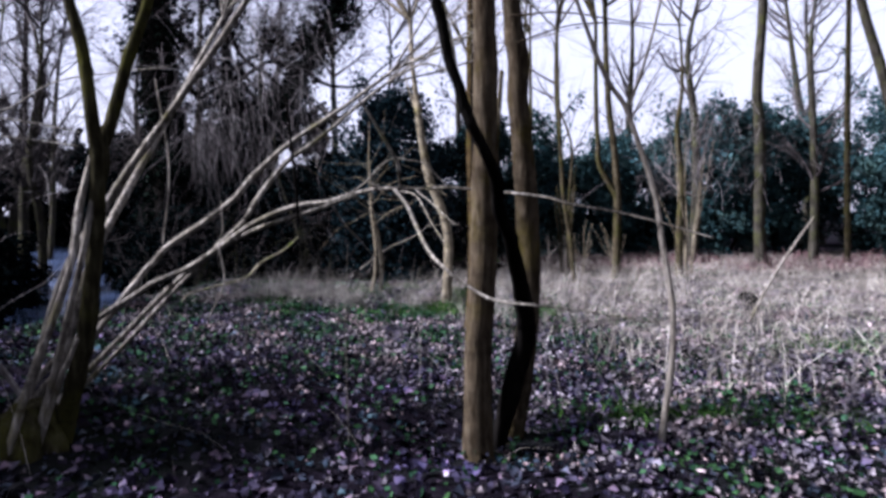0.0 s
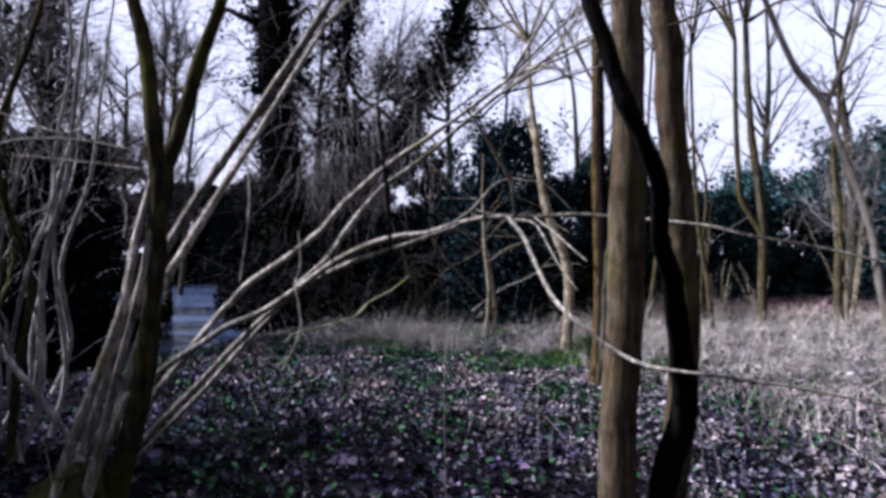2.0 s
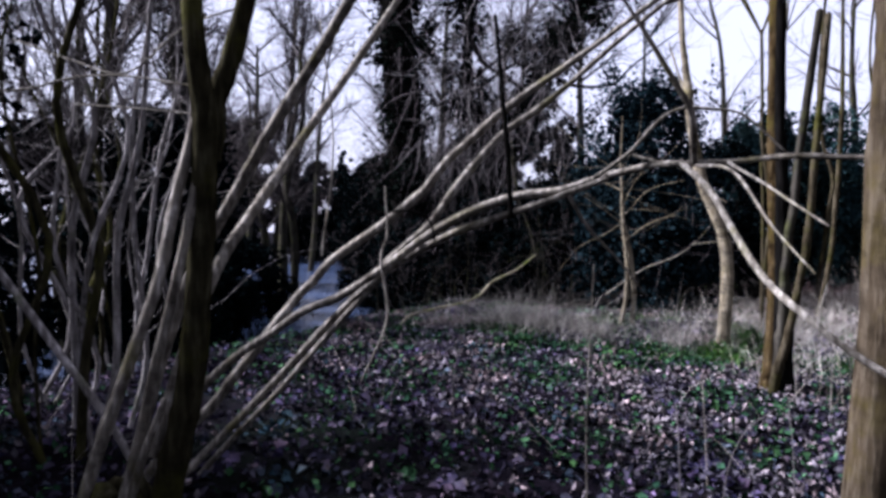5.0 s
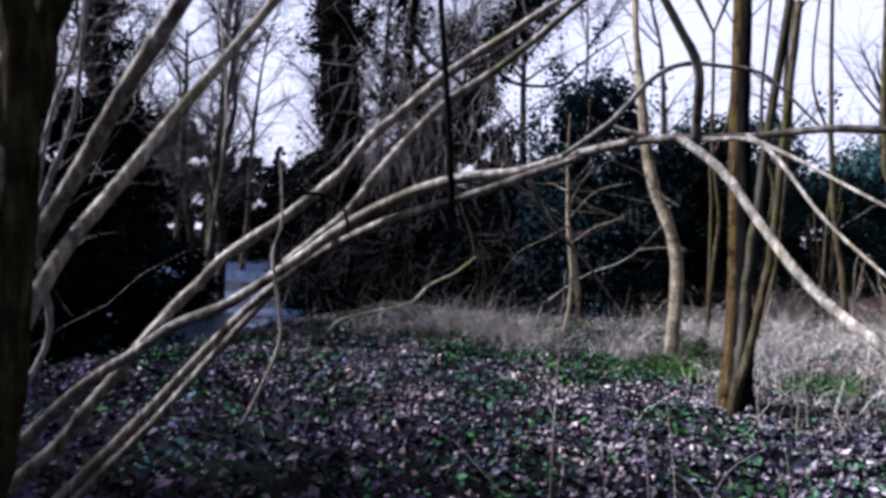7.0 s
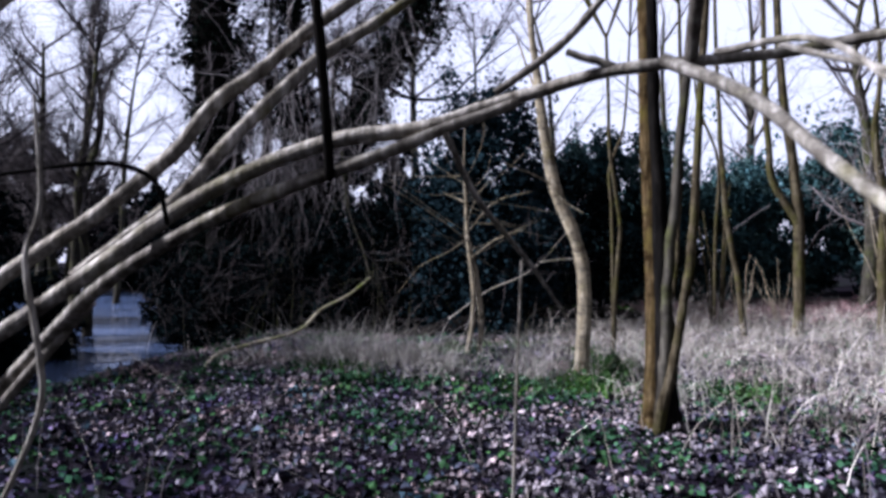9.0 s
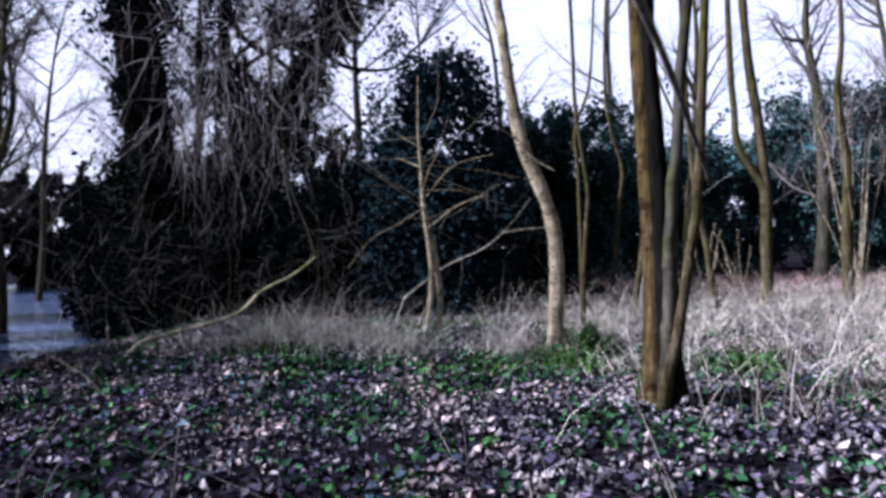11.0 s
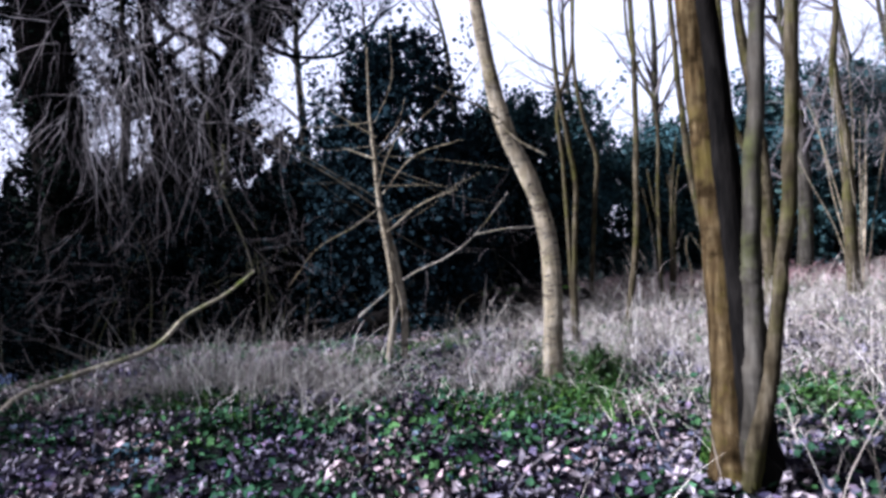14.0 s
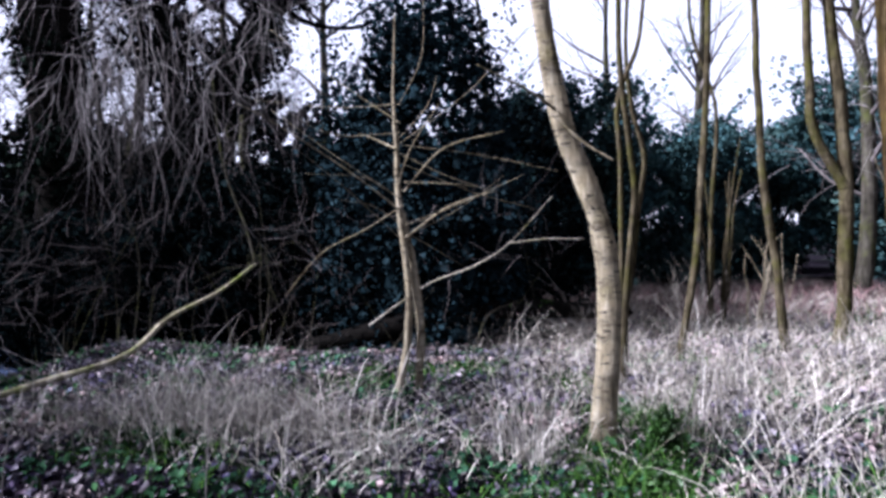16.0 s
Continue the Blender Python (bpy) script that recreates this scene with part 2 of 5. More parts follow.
def turns(rng, n, flat=0.0):
    """Random frames; flat near 1 lays leaves level."""
    z = rng.normal(0, 1, (n, 3)) * (1 - flat) + np.array([0, 0, 1.0]) * flat * 1.6
    z /= np.linalg.norm(z, axis=1)[:, None] + 1e-9
    x = np.cross(z, rng.normal(0, 1, (n, 3)))
    x /= np.linalg.norm(x, axis=1)[:, None] + 1e-9
    return x, np.cross(z, x), z


def leaves(rng, centres, size, flat=0.0, wide=0.36, curl=0.15, spread=0.35, simple=False):
    """Folded pointed leaves, four triangles each, or two with a crease along the midrib."""
    n = len(centres)
    x, y, z = turns(rng, n, flat)
    s = (size * (1 + spread * rng.normal(0, 1, n)).clip(0.45, 2.2))[:, None]
    cu = (curl * rng.normal(1, 0.6, n))[:, None]
    c = np.asarray(centres)
    if simple:
        v = np.stack([c - y * s * 0.5, c + x * s * wide + z * s * cu, c + y * s * 0.5, c - x * s * wide + z * s * cu], 1).reshape(-1, 3)
        o = np.arange(n)[:, None] * 4
        return v, [tuple(q) for q in np.concatenate([o + np.array((0, 1, 2)), o + np.array((0, 2, 3))], 0).tolist()]
    v = np.stack([c - y * s * 0.5 + z * s * cu, c + x * s * wide + z * s * cu * 0.8, c + y * s * 0.5 + z * s * cu, c - x * s * wide + z * s * cu * 0.8, c], 1).reshape(-1, 3)
    o = np.arange(n)[:, None] * 5
    f = np.concatenate([o + np.array(q) for q in ((0, 1, 4), (1, 2, 4), (2, 3, 4), (3, 0, 4))], 0)
    return v, [tuple(q) for q in f.tolist()]


def blades(rng, roots, height, lean=0.35, width=0.005, spread=0.4, droop=0.3):
    """Grass blades: bent strips of three quads that end in a point."""
    n = len(roots)
    r = np.asarray(roots)
    h = (height * (1 + spread * rng.normal(0, 1, n)).clip(0.3, 2.2))[:, None]
    a = rng.uniform(0, 2 * math.pi, n)
    d = np.stack([np.cos(a), np.sin(a), 0 * a], 1)
    b3 = rng.uniform(0, 2 * math.pi, n)
    side = np.stack([np.cos(b3), np.sin(b3), 0 * b3], 1) * width
    up = np.array([0, 0, 1.0])
    le = (lean * np.abs(rng.normal(0, 1, n))).clip(0, 1.1)[:, None]
    dr = (droop * np.abs(rng.normal(0, 1, n))).clip(0, 1.1)[:, None]
    p1 = r + h * (0.4 * up + 0.4 * le * d)
    p2 = r + h * ((0.75 - 0.25 * dr) * up + (le + 0.3 * dr) * d)
    p3 = r + h * ((1 - 0.75 * dr) * up + (1.4 * le + 0.8 * dr) * d)
    v = np.stack([r - side, r + side, p1 + side * 0.9, p1 - side * 0.9, p2 + side * 0.6, p2 - side * 0.6, p3], 1).reshape(-1, 3)
    o = np.arange(n)[:, None] * 7
    quads = np.concatenate([o + np.array((0, 1, 2, 3)), o + np.array((3, 2, 4, 5))], 0).tolist()
    tris = (o + np.array((5, 4, 6))).tolist()
    return v, [tuple(q) for q in quads + tris]


def sprays(rng, starts, dirs, length, radius, steps=4, wander=0.25, sag=0.0):
    """Thin three-sided twigs from starts along dirs."""
    n = len(starts)
    p = np.asarray(starts, float)
    d = np.asarray(dirs, float)
    L = (length * (1 + 0.4 * rng.normal(0, 1, n)).clip(0.3, 2))[:, None] / steps
    ang = np.array([0, 2.094, 4.189])
    rings = []
    for i in range(steps + 1):
        w = radius * (1 - 0.75 * i / steps)
        ref = np.cross(d, np.array([0.31, 0.52, 0.79]))
        ref /= np.linalg.norm(ref, axis=1)[:, None] + 1e-9
        other = np.cross(d, ref)
        other /= np.linalg.norm(other, axis=1)[:, None] + 1e-9
        rings.append(np.stack([p + w * (math.cos(q) * ref + math.sin(q) * other) for q in ang], 1))
        d = d + rng.normal(0, wander, (n, 3)) + np.array([0, 0, -sag])
        d /= np.linalg.norm(d, axis=1)[:, None] + 1e-9
        p = p + d * L
    v = np.stack(rings, 1).reshape(-1, 3)
    per = 3 * (steps + 1)
    o = np.arange(n)[:, None] * per
    f = []
    for i in range(steps):
        for k in range(3):
            a, b4 = i * 3 + k, i * 3 + (k + 1) % 3
            f.append(o + np.array((a, b4, b4 + 3, a + 3)))
    return v, [tuple(q) for q in np.concatenate(f, 0).tolist()]


# ---- ground, pond ----


def smooth01(t):
    t = np.clip(t, 0, 1)
    return t * t * (3 - 2 * t)


def ground_z(x, y):
    x, y = np.asarray(x, float), np.asarray(y, float)
    z = 0.035 * np.sin(1.3 * x + 0.7 * y) * np.sin(0.9 * y - 0.4 * x + 1) + 0.015 * np.sin(4.1 * x + 1.7 * y) * np.sin(3.3 * y - 2.2 * x)
    z = z + 0.10 * np.exp(-((x + 2.6) / 1.6) ** 2 - ((y - 11.7) / 0.9) ** 2)
    z = z - 0.11 * np.exp(-((x - 0.4) / 1.0) ** 2 - ((y - 4.8) / 0.8) ** 2)
    left = smooth01((-5.3 - x + 0.12 * (y - 11)) / 3.2) * smooth01((y + 2) / 6)
    back = smooth01((y - 14.6 - 0.25 * np.abs(x + 2)) / 3.0) * smooth01((0.8 - x) / 1.5) * 0.45
    z = z - np.maximum(1.15 * left, back)
    far = smooth01((y - 46 + 0.2 * x) / 10) + smooth01((-x - 45) / 12)
    return z + 1.25 * np.clip(far, 0, 1) * left


def grid_axis(inner0, inner1, step, outer):
    mid = np.arange(inner0, inner1, step)
    grow = np.cumsum(step * 1.22 ** np.arange(1, 60))
    grow = grow[grow < outer]
    return np.concatenate([(inner0 - grow)[::-1], mid, inner1 + grow])


gx, gy = grid_axis(-9, 9, 0.16, 600), grid_axis(-2, 20, 0.16, 600)
X, Y = np.meshgrid(gx, gy)
Z = ground_z(X, Y) + np.where((np.abs(X) < 10) & (Y < 22), 0.02, 0.0) * np.random.default_rng(3).normal(0, 1, X.shape)
nx = len(gx)
V = np.stack([X.ravel(), Y.ravel(), Z.ravel()], 1)
Fq = [(j * nx + i, j * nx + i + 1, (j + 1) * nx + i + 1, (j + 1) * nx + i) for j in range(len(gy) - 1) for i in range(nx - 1)]
ground = tagged(new("ground", mesh_of("ground", V, Fq, SOIL)), "dark woodland floor sloping down to a pond", "ground", "", "structure")
water = new("water", mesh_of("water", [(-70, 6, -0.72), (-4.6, 6, -0.72), (-4.6, 62, -0.72), (-70, 62, -0.72)], [(0, 1, 2, 3)], WATER))
tagged(water, "still pond reflecting the pale sky", "water", "", "structure")

# ---- trees near the path ----


def grow(owner, stems, mat, mats=None, sides=12, flare=0.0, seed=1):
    """Stems under one thing; the radii run along each stem. Returns the upper ends."""
    ends = []
    for i, (name, pts, radii) in enumerate(stems):
        m = (mats or {}).get(name, mat)
        big = max(radii) > 0.03
        v, f = tube(pts, radii, sides if big else 8, 12 if big else 8, 0.09 if big else 0.06, seed * 100 + i, flare if name == "trunk" else 0.0)
        part(name, v, f, m, owner)
        ends.append((np.array(pts[-1]), np.array(pts[-1]) - np.array(pts[-2]), radii[-1]))
    return ends


def crown_pieces(rng, top, way, radius, spread=0.9, size=2.2, forks=5, twigs=60):
    """Bare forked limbs and twigs that carry a stem on above its last place."""
    way = way / (np.linalg.norm(way) + 1e-9)
    pieces, tips, dirs = [], [], []
    for k in range(forks):
        d = way + rng.normal(0, 0.42 * spread, 3)
        d[2] = abs(d[2]) * 0.8 + 0.25
        d /= np.linalg.norm(d)
        L = size * rng.uniform(0.6, 1.2)
        p1 = top + d * L * 0.4 + rng.normal(0, 0.08, 3)
        p2 = top + d * L * 0.75 + rng.normal(0, 0.15, 3)
        p3 = top + d * L + rng.normal(0, 0.2, 3)
        pieces.append(tube([top - way * 0.05, p1, p2, p3], (radius * 0.8, radius * 0.5, radius * 0.15), 6, 4, 0.04, int(rng.integers(1e6))))
        for _ in range(max(1, twigs // forks)):
            s = rng.uniform(0.15, 1)
            base = (p1 if s < 0.5 else p2) + (p3 - p2) * (s - 0.5)
            tips.append(base)
            e = d + rng.normal(0, 0.8, 3)
            dirs.append(e / np.linalg.norm(e))
    pieces.append(sprays(rng, np.array(tips), np.array(dirs), size * 0.35, max(0.004, radius * 0.12), 4, 0.3))
    return joined(pieces)


def tree(name, stems, mat, label, category, mats=None, seed=1, flare=0.35, crown=True, size=2.2, group=""):
    owner = thing(name, Vector((stems[0][1][0][0], stems[0][1][0][1], float(ground_z(stems[0][1][0][0], stems[0][1][0][1])))), label, category, group)
    ends = grow(owner, stems, mat, mats, flare=flare, seed=seed)
    if crown:
        rng = np.random.default_rng(seed + 50)
        pieces = [crown_pieces(rng, e, w, r, size=size) for (e, w, r), s in zip(ends, stems) if s[0] in ("trunk", "dark_stem")]
        part("crown", *joined(pieces), mats.get("crown", mat) if mats else mat, owner, "bare forked winter branches and twigs", "stuff")
    return owner


COPPICE = [
    ("stem", [(-2.67, 4.25, 0.27), (-2.47, 4.28, 0.84), (-2.34, 4.37, 1.28), (-2.35, 4.50, 1.70), (-2.26, 4.50, 2.00)], (0.027, 0.025, 0.024, 0.023, 0.018)),
    ("stem", [(-2.59, 4.40, 0.27), (-2.45, 4.43, 0.81), (-2.34, 4.47, 1.27), (-2.28, 4.50, 1.65), (-2.25, 4.53, 1.85)], (0.025, 0.023, 0.022, 0.017)),
    ("main_stem", [(-2.62, 4.62, -0.05), (-2.42, 4.60, 0.70), (-2.30, 4.57, 1.40), (-2.25, 4.52, 1.95), (-2.26, 4.47, 2.30), (-2.33, 4.50, 2.70), (-2.40, 4.50, 3.05), (-2.50, 4.50, 3.80)], (0.07, 0.06, 0.052, 0.047, 0.042, 0.038, 0.033, 0.026)),
    ("fork", [(-2.27, 4.58, 1.78), (-2.24, 4.61, 2.04), (-2.16, 4.64, 2.37), (-1.98, 4.67, 2.94), (-1.80, 4.70, 3.59)], (0.045, 0.043, 0.036, 0.028)),
    ("stem", [(-2.71, 4.91, 1.20), (-2.42, 4.91, 1.60), (-2.13, 4.90, 2.00), (-1.83, 4.90, 2.40), (-1.39, 4.89, 3.00), (-0.98, 4.88, 3.55)], (0.034, 0.032, 0.03, 0.028, 0.025, 0.02)),
    ("stem", [(-2.49, 4.79, 1.20), (-2.43, 5.14, 1.60), (-2.37, 5.50, 2.00), (-2.30, 5.86, 2.40), (-2.21, 6.39, 3.00), (-2.10, 6.80, 3.50)], (0.03, 0.03, 0.028, 0.025, 0.017)),
    ("stem", [(-2.56, 4.40, 0.28), (-2.46, 4.40, 0.53), (-2.35, 4.40, 0.78)], (0.022, 0.02, 0.015)),
    ("stem", [(-3.25, 5.15, 0.00), (-3.00, 5.20, 0.31), (-2.73, 5.27, 0.57), (-2.44, 5.40, 1.01), (-2.32, 5.56, 1.24), (-2.00, 5.63, 1.48), (-1.76, 5.64, 1.64), (-1.58, 5.62, 1.83), (-1.52, 5.78, 1.95), (-1.25, 5.87, 2.21), (-0.99, 5.94, 2.38), (-0.75, 6.03, 2.56), (-0.39, 6.15, 2.86)], (0.032, 0.026, 0.024, 0.022, 0.014)),
    ("stem", [(-1.70, 5.15, 1.32), (-1.51, 5.32, 1.54), (-1.47, 5.53, 1.72), (-1.29, 5.80, 2.02), (-1.09, 5.90, 2.18), (-0.75, 5.97, 2.48), (-0.44, 6.00, 2.72)], (0.022, 0.021, 0.013)),
    ("stem", [(-3.30, 5.05, 0.00), (-2.98, 5.10, 0.42), (-2.68, 5.15, 0.72), (-2.43, 5.20, 0.92), (-2.14, 5.14, 1.08), (-1.90, 5.11, 1.17), (-1.67, 5.14, 1.32), (-1.45, 5.17, 1.49), (-1.25, 5.18, 1.59), (-1.06, 5.16, 1.64), (-0.86, 5.17, 1.65), (-0.63, 5.19, 1.74), (-0.45, 5.09, 1.76), (-0.16, 5.00, 1.75), (0.04, 4.90, 1.76), (0.72, 4.75, 1.69), (0.82, 4.71, 1.64), (1.13, 4.68, 1.59), (1.49, 4.64, 1.50), (1.80, 4.60, 1.40)], (0.028, 0.022, 0.021, 0.02, 0.012, 0.008, 0.005)),
    ("stem", [(-3.22, 5.43, -0.06), (-2.91, 5.55, 0.28), (-2.58, 5.60, 0.64), (-2.15, 5.56, 1.05), (-1.77, 5.34, 1.29), (-1.48, 5.24, 1.43), (-1.11, 5.18, 1.56), (-0.86, 5.14, 1.63), (-0.66, 5.17, 1.71)], (0.026, 0.022, 0.018, 0.012)),
    ("stem", [(-3.16, 5.50, -0.08), (-2.78, 5.52, 0.32), (-2.44, 5.55, 0.68), (-1.98, 5.48, 1.13), (-1.82, 5.40, 1.25)], (0.02, 0.018, 0.014)),
    ("stem", [(-0.36, 5.05, 1.76), (-0.27, 4.88, 1.66), (-0.18, 4.69, 1.49), (-0.10, 4.52, 1.35), (-0.03, 4.32, 1.26), (0.18, 4.30, 1.10), (0.30, 4.18, 1.04), (0.45, 4.12, 1.03), (0.69, 4.18, 1.00), (0.99, 4.24, 0.95), (1.35, 4.30, 0.88)], (0.013, 0.012, 0.0105, 0.0075, 0.005)),
    ("dead_stub", [(-1.13, 5.05, 2.42), (-1.10, 5.08, 2.02), (-1.08, 5.12, 1.70), (-1.08, 5.15, 1.55)], (0.008, 0.013, 0.012)),
    ("twig", [(-0.70, 5.03, 1.70), (-0.56, 5.03, 1.80), (-0.45, 5.03, 1.92), (-0.36, 5.03, 1.97), (-0.25, 5.03, 1.96), (-0.13, 5.03, 1.93), (0.02, 5.03, 1.78)], (0.009, 0.007, 0.004)),
    ("twig", [(-0.31, 5.04, 1.75), (-0.32, 4.93, 1.93), (-0.38, 4.89, 2.05), (-0.49, 4.84, 2.23), (-0.58, 4.80, 2.37)], (0.014, 0.012, 0.006)),
    ("twig", [(-0.30, 4.90, 1.73), (-0.18, 4.73, 1.69), (-0.07, 4.57, 1.50), (0.03, 4.40, 1.36)], (0.007, 0.003)),
    ("twig", [(-0.19, 4.90, 1.74), (-0.05, 4.70, 1.62), (0.08, 4.50, 1.50)], (0.006, 0.003)),
    ("twig", [(-0.55, 5.10, 1.80), (-0.45, 5.10, 1.76)], (0.008, 0.01)),
    ("twig", [(-0.81, 5.10, 1.63), (-0.74, 5.23, 1.49), (-0.62, 5.37, 1.34), (-0.52, 5.50, 1.19)], (0.009, 0.003)),
    ("twig", [(-0.66, 4.72, -0.02), (-0.67, 4.72, 0.50), (-0.67, 4.71, 0.90), (-0.65, 4.70, 1.36)], (0.004, 0.0035, 0.002)),
    ("dead_twig", [(-1.78, 5.00, 1.55), (-1.57, 5.00, 1.57), (-1.47, 5.00, 1.56), (-1.41, 5.00, 1.52), (-1.39, 5.00, 1.44)], (0.004, 0.006, 0.005)),
    ("cut_stub", [(-2.50, 4.66, 0.45), (-2.47, 4.69, 0.68), (-2.455, 4.70, 0.80)], (0.026, 0.024, 0.02)),
    ("twig", [(-2.26, 5.50, 2.64), (-2.15, 5.45, 1.96), (-2.19, 5.40, 1.35)], (0.004, 0.006)),
    ("twig", [(-1.54, 4.80, 1.67), (-1.53, 4.80, 1.47), (-1.56, 4.80, 1.36), (-1.53, 4.80, 1.20), (-1.54, 4.80, 1.06), (-1.65, 4.80, 0.83)], (0.003, 0.006, 0.005)),
]
hazel = thing("hazel_coppice", Vector((-2.85, 4.8, 0)), "many-stemmed hazel coppice with long stems arching over the path", "shrub")
ROOTS = {0: (-2.78, 4.25, -0.05), 1: (-2.7, 4.42, -0.05), 4: (-2.95, 4.85, 0.3), 5: (-2.6, 4.6, 0.45), 6: (-2.68, 4.42, -0.05)}


def eased(pts, rounds=3):
    p = np.array(pts, float)
    for _ in range(rounds):
        p[1:-1] = 0.76 * p[1:-1] + 0.12 * (p[:-2] + p[2:])
    return [tuple(q) for q in p]


COPPICE = [(n, eased(([ROOTS[i]] if i in ROOTS else []) + p, 1 if n == "stem" else 0), r) for i, (n, p, r) in enumerate(COPPICE)]
grow(hazel, COPPICE, BARK_HAZEL, {"dead_stub": BARK_BLACK, "dead_twig": BARK_BLACK, "cut_stub": BARK_WHITE, "main_stem": BARK_HAZEL_DARK, "fork": BARK_HAZEL_DARK}, seed=4)
rng = np.random.default_rng(11)
part("crown", *joined([crown_pieces(rng, np.array(COPPICE[i][1][-1]), np.array(COPPICE[i][1][-1]) - np.array(COPPICE[i][1][-2]), COPPICE[i][2][-1], size=1.6, twigs=40) for i in (2, 3, 4, 5, 7, 8)]), BARK_HAZEL, hazel, "thin bare hazel twigs", "stuff")
# the swollen stool at its foot
for k in range(7):
    a = 2 * math.pi * k / 7
    cx, cy = -2.78 + 0.16 * math.cos(a), 4.5 + 0.22 * math.sin(a)
    part("stool_knot", *tube([(cx, cy, -0.12), (cx * 0.98 - 0.05, cy, 0.1), (-2.7 + 0.05 * math.cos(a), 4.5 + 0.1 * math.sin(a), 0.32)], (0.13, 0.1, 0.05), 9, 4, 0.12, 30 + k), BARK_HAZEL_DARK, hazel)

TWIN = [
    ("trunk", [(0.22, 4.55, -0.18), (0.24, 4.55, 0.74), (0.28, 4.55, 1.86), (0.28, 4.55, 2.41), (0.26, 4.55, 2.95), (0.24, 4.55, 4.01), (0.25, 4.55, 5.73)], (0.1, 0.085, 0.08, 0.072, 0.054)),
    ("trunk", [(0.46, 4.95, -0.16), (0.57, 4.94, 0.48), (0.62, 4.94, 1.28), (0.56, 4.93, 2.04), (0.53, 4.92, 2.67), (0.48, 4.91, 3.06), (0.43, 4.91, 4.21), (0.39, 4.90, 6.05)], (0.08, 0.075, 0.07, 0.062, 0.048)),
    ("dark_stem", [(0.36, 4.74, -0.12), (0.46, 4.68, 0.36), (0.54, 4.50, 0.80), (0.47, 4.20, 1.12), (0.38, 3.80, 1.38), (0.30, 3.48, 1.56), (0.25, 3.20, 1.72), (0.19, 3.02, 1.83), (0.12, 2.96, 1.97), (0.05, 2.93, 2.15), (-0.04, 2.88, 2.50), (-0.16, 2.82, 3.10)], (0.05, 0.075, 0.07, 0.055, 0.04, 0.032, 0.027, 0.025, 0.024, 0.023, 0.022, 0.02)),
    ("twig", [(0.46, 4.80, 2.92), (0.84, 4.80, 2.94), (1.30, 4.80, 2.87), (1.67, 4.80, 2.85)], (0.007, 0.004)),
    ("twig", [(0.51, 4.80, 2.74), (0.92, 4.80, 2.86), (1.34, 4.80, 2.85), (1.67, 4.80, 2.74)], (0.006, 0.003)),
]
tree("twin_trunk_tree", TWIN, BARK_TWIN, "twin-trunked tan tree with a black stem twisting round it", "tree", {"dark_stem": BARK_BLACK, "crown": BARK_TWIN}, seed=5)

WHITE = [
    ("trunk", [(1.48, 4.65, -0.05), (1.56, 4.66, 0.72), (1.50, 4.66, 1.33), (1.40, 4.67, 1.79), (1.24, 4.68, 2.24), (1.09, 4.69, 2.50), (0.90, 4.69, 2.99), (0.78, 4.70, 3.44)], (0.025, 0.021, 0.017, 0.011)),
    ("branch", [(1.25, 4.70, 2.26), (1.35, 4.67, 2.58), (1.44, 4.63, 2.97), (1.47, 4.60, 3.29)], (0.012, 0.006)),
]
tree("leaning_sapling", WHITE, BARK_WHITE, "thin bleached sapling leaning over the grass", "sapling", seed=6, flare=0.1, size=1.6)

MAIN = [
    ("trunk", [(0.39, 9.13, 0.04), (0.41, 9.21, 0.90), (0.41, 9.30, 2.06), (0.40, 9.38, 3.46), (0.39, 9.47, 4.91), (0.29, 9.55, 6.90)], (0.1, 0.08, 0.076, 0.072, 0.056)),
]
main_tree = tree("straight_tree", MAIN, BARK_MAIN, "straight brown-barked tree with moss round its foot", "tree", seed=7, flare=0.45, size=3)

SIDE_A = [(0.4, 9.04, 0.05), (0.43, 9.0, 0.44), (0.45, 9.0, 0.69), (0.46, 9.0, 0.94), (0.47, 9.0, 1.18), (0.5, 9.0, 1.55), (0.55, 9.0, 2.02), (0.7, 9.0, 3.43)]
SIDE_B = [(0.38, 9.0, 0.03), (0.42, 8.95, 0.3), (0.49, 8.95, 0.57), (0.55, 8.95, 0.88), (0.6, 8.95, 1.17), (0.64, 8.95, 1.54), (0.67, 8.95, 2.0), (0.76, 8.95, 3.38)]
# added near-black strip that stands in for the shade on the trunk's right
side = [np.array(q) + (0.022 + 0.045 * math.exp(-q[2]), -0.066, 0.0) for q in MAIN[0][1]]
part("shade_strip", *tube(side, (0.12, 0.075, 0.052, 0.047, 0.034), 10, 14, 0.14, 77), BARK_BLACK, main_tree, "dark ivy stem clinging to the trunk")
grow(main_tree, [("side_stem", SIDE_A, (0.055, 0.05, 0.042, 0.04, 0.038, 0.036, 0.03))], BARK_FAR, seed=78)
grow(main_tree, [("side_stem", SIDE_B, (0.045, 0.04, 0.032, 0.032, 0.031, 0.03, 0.026))], BARK_POLE, seed=79)

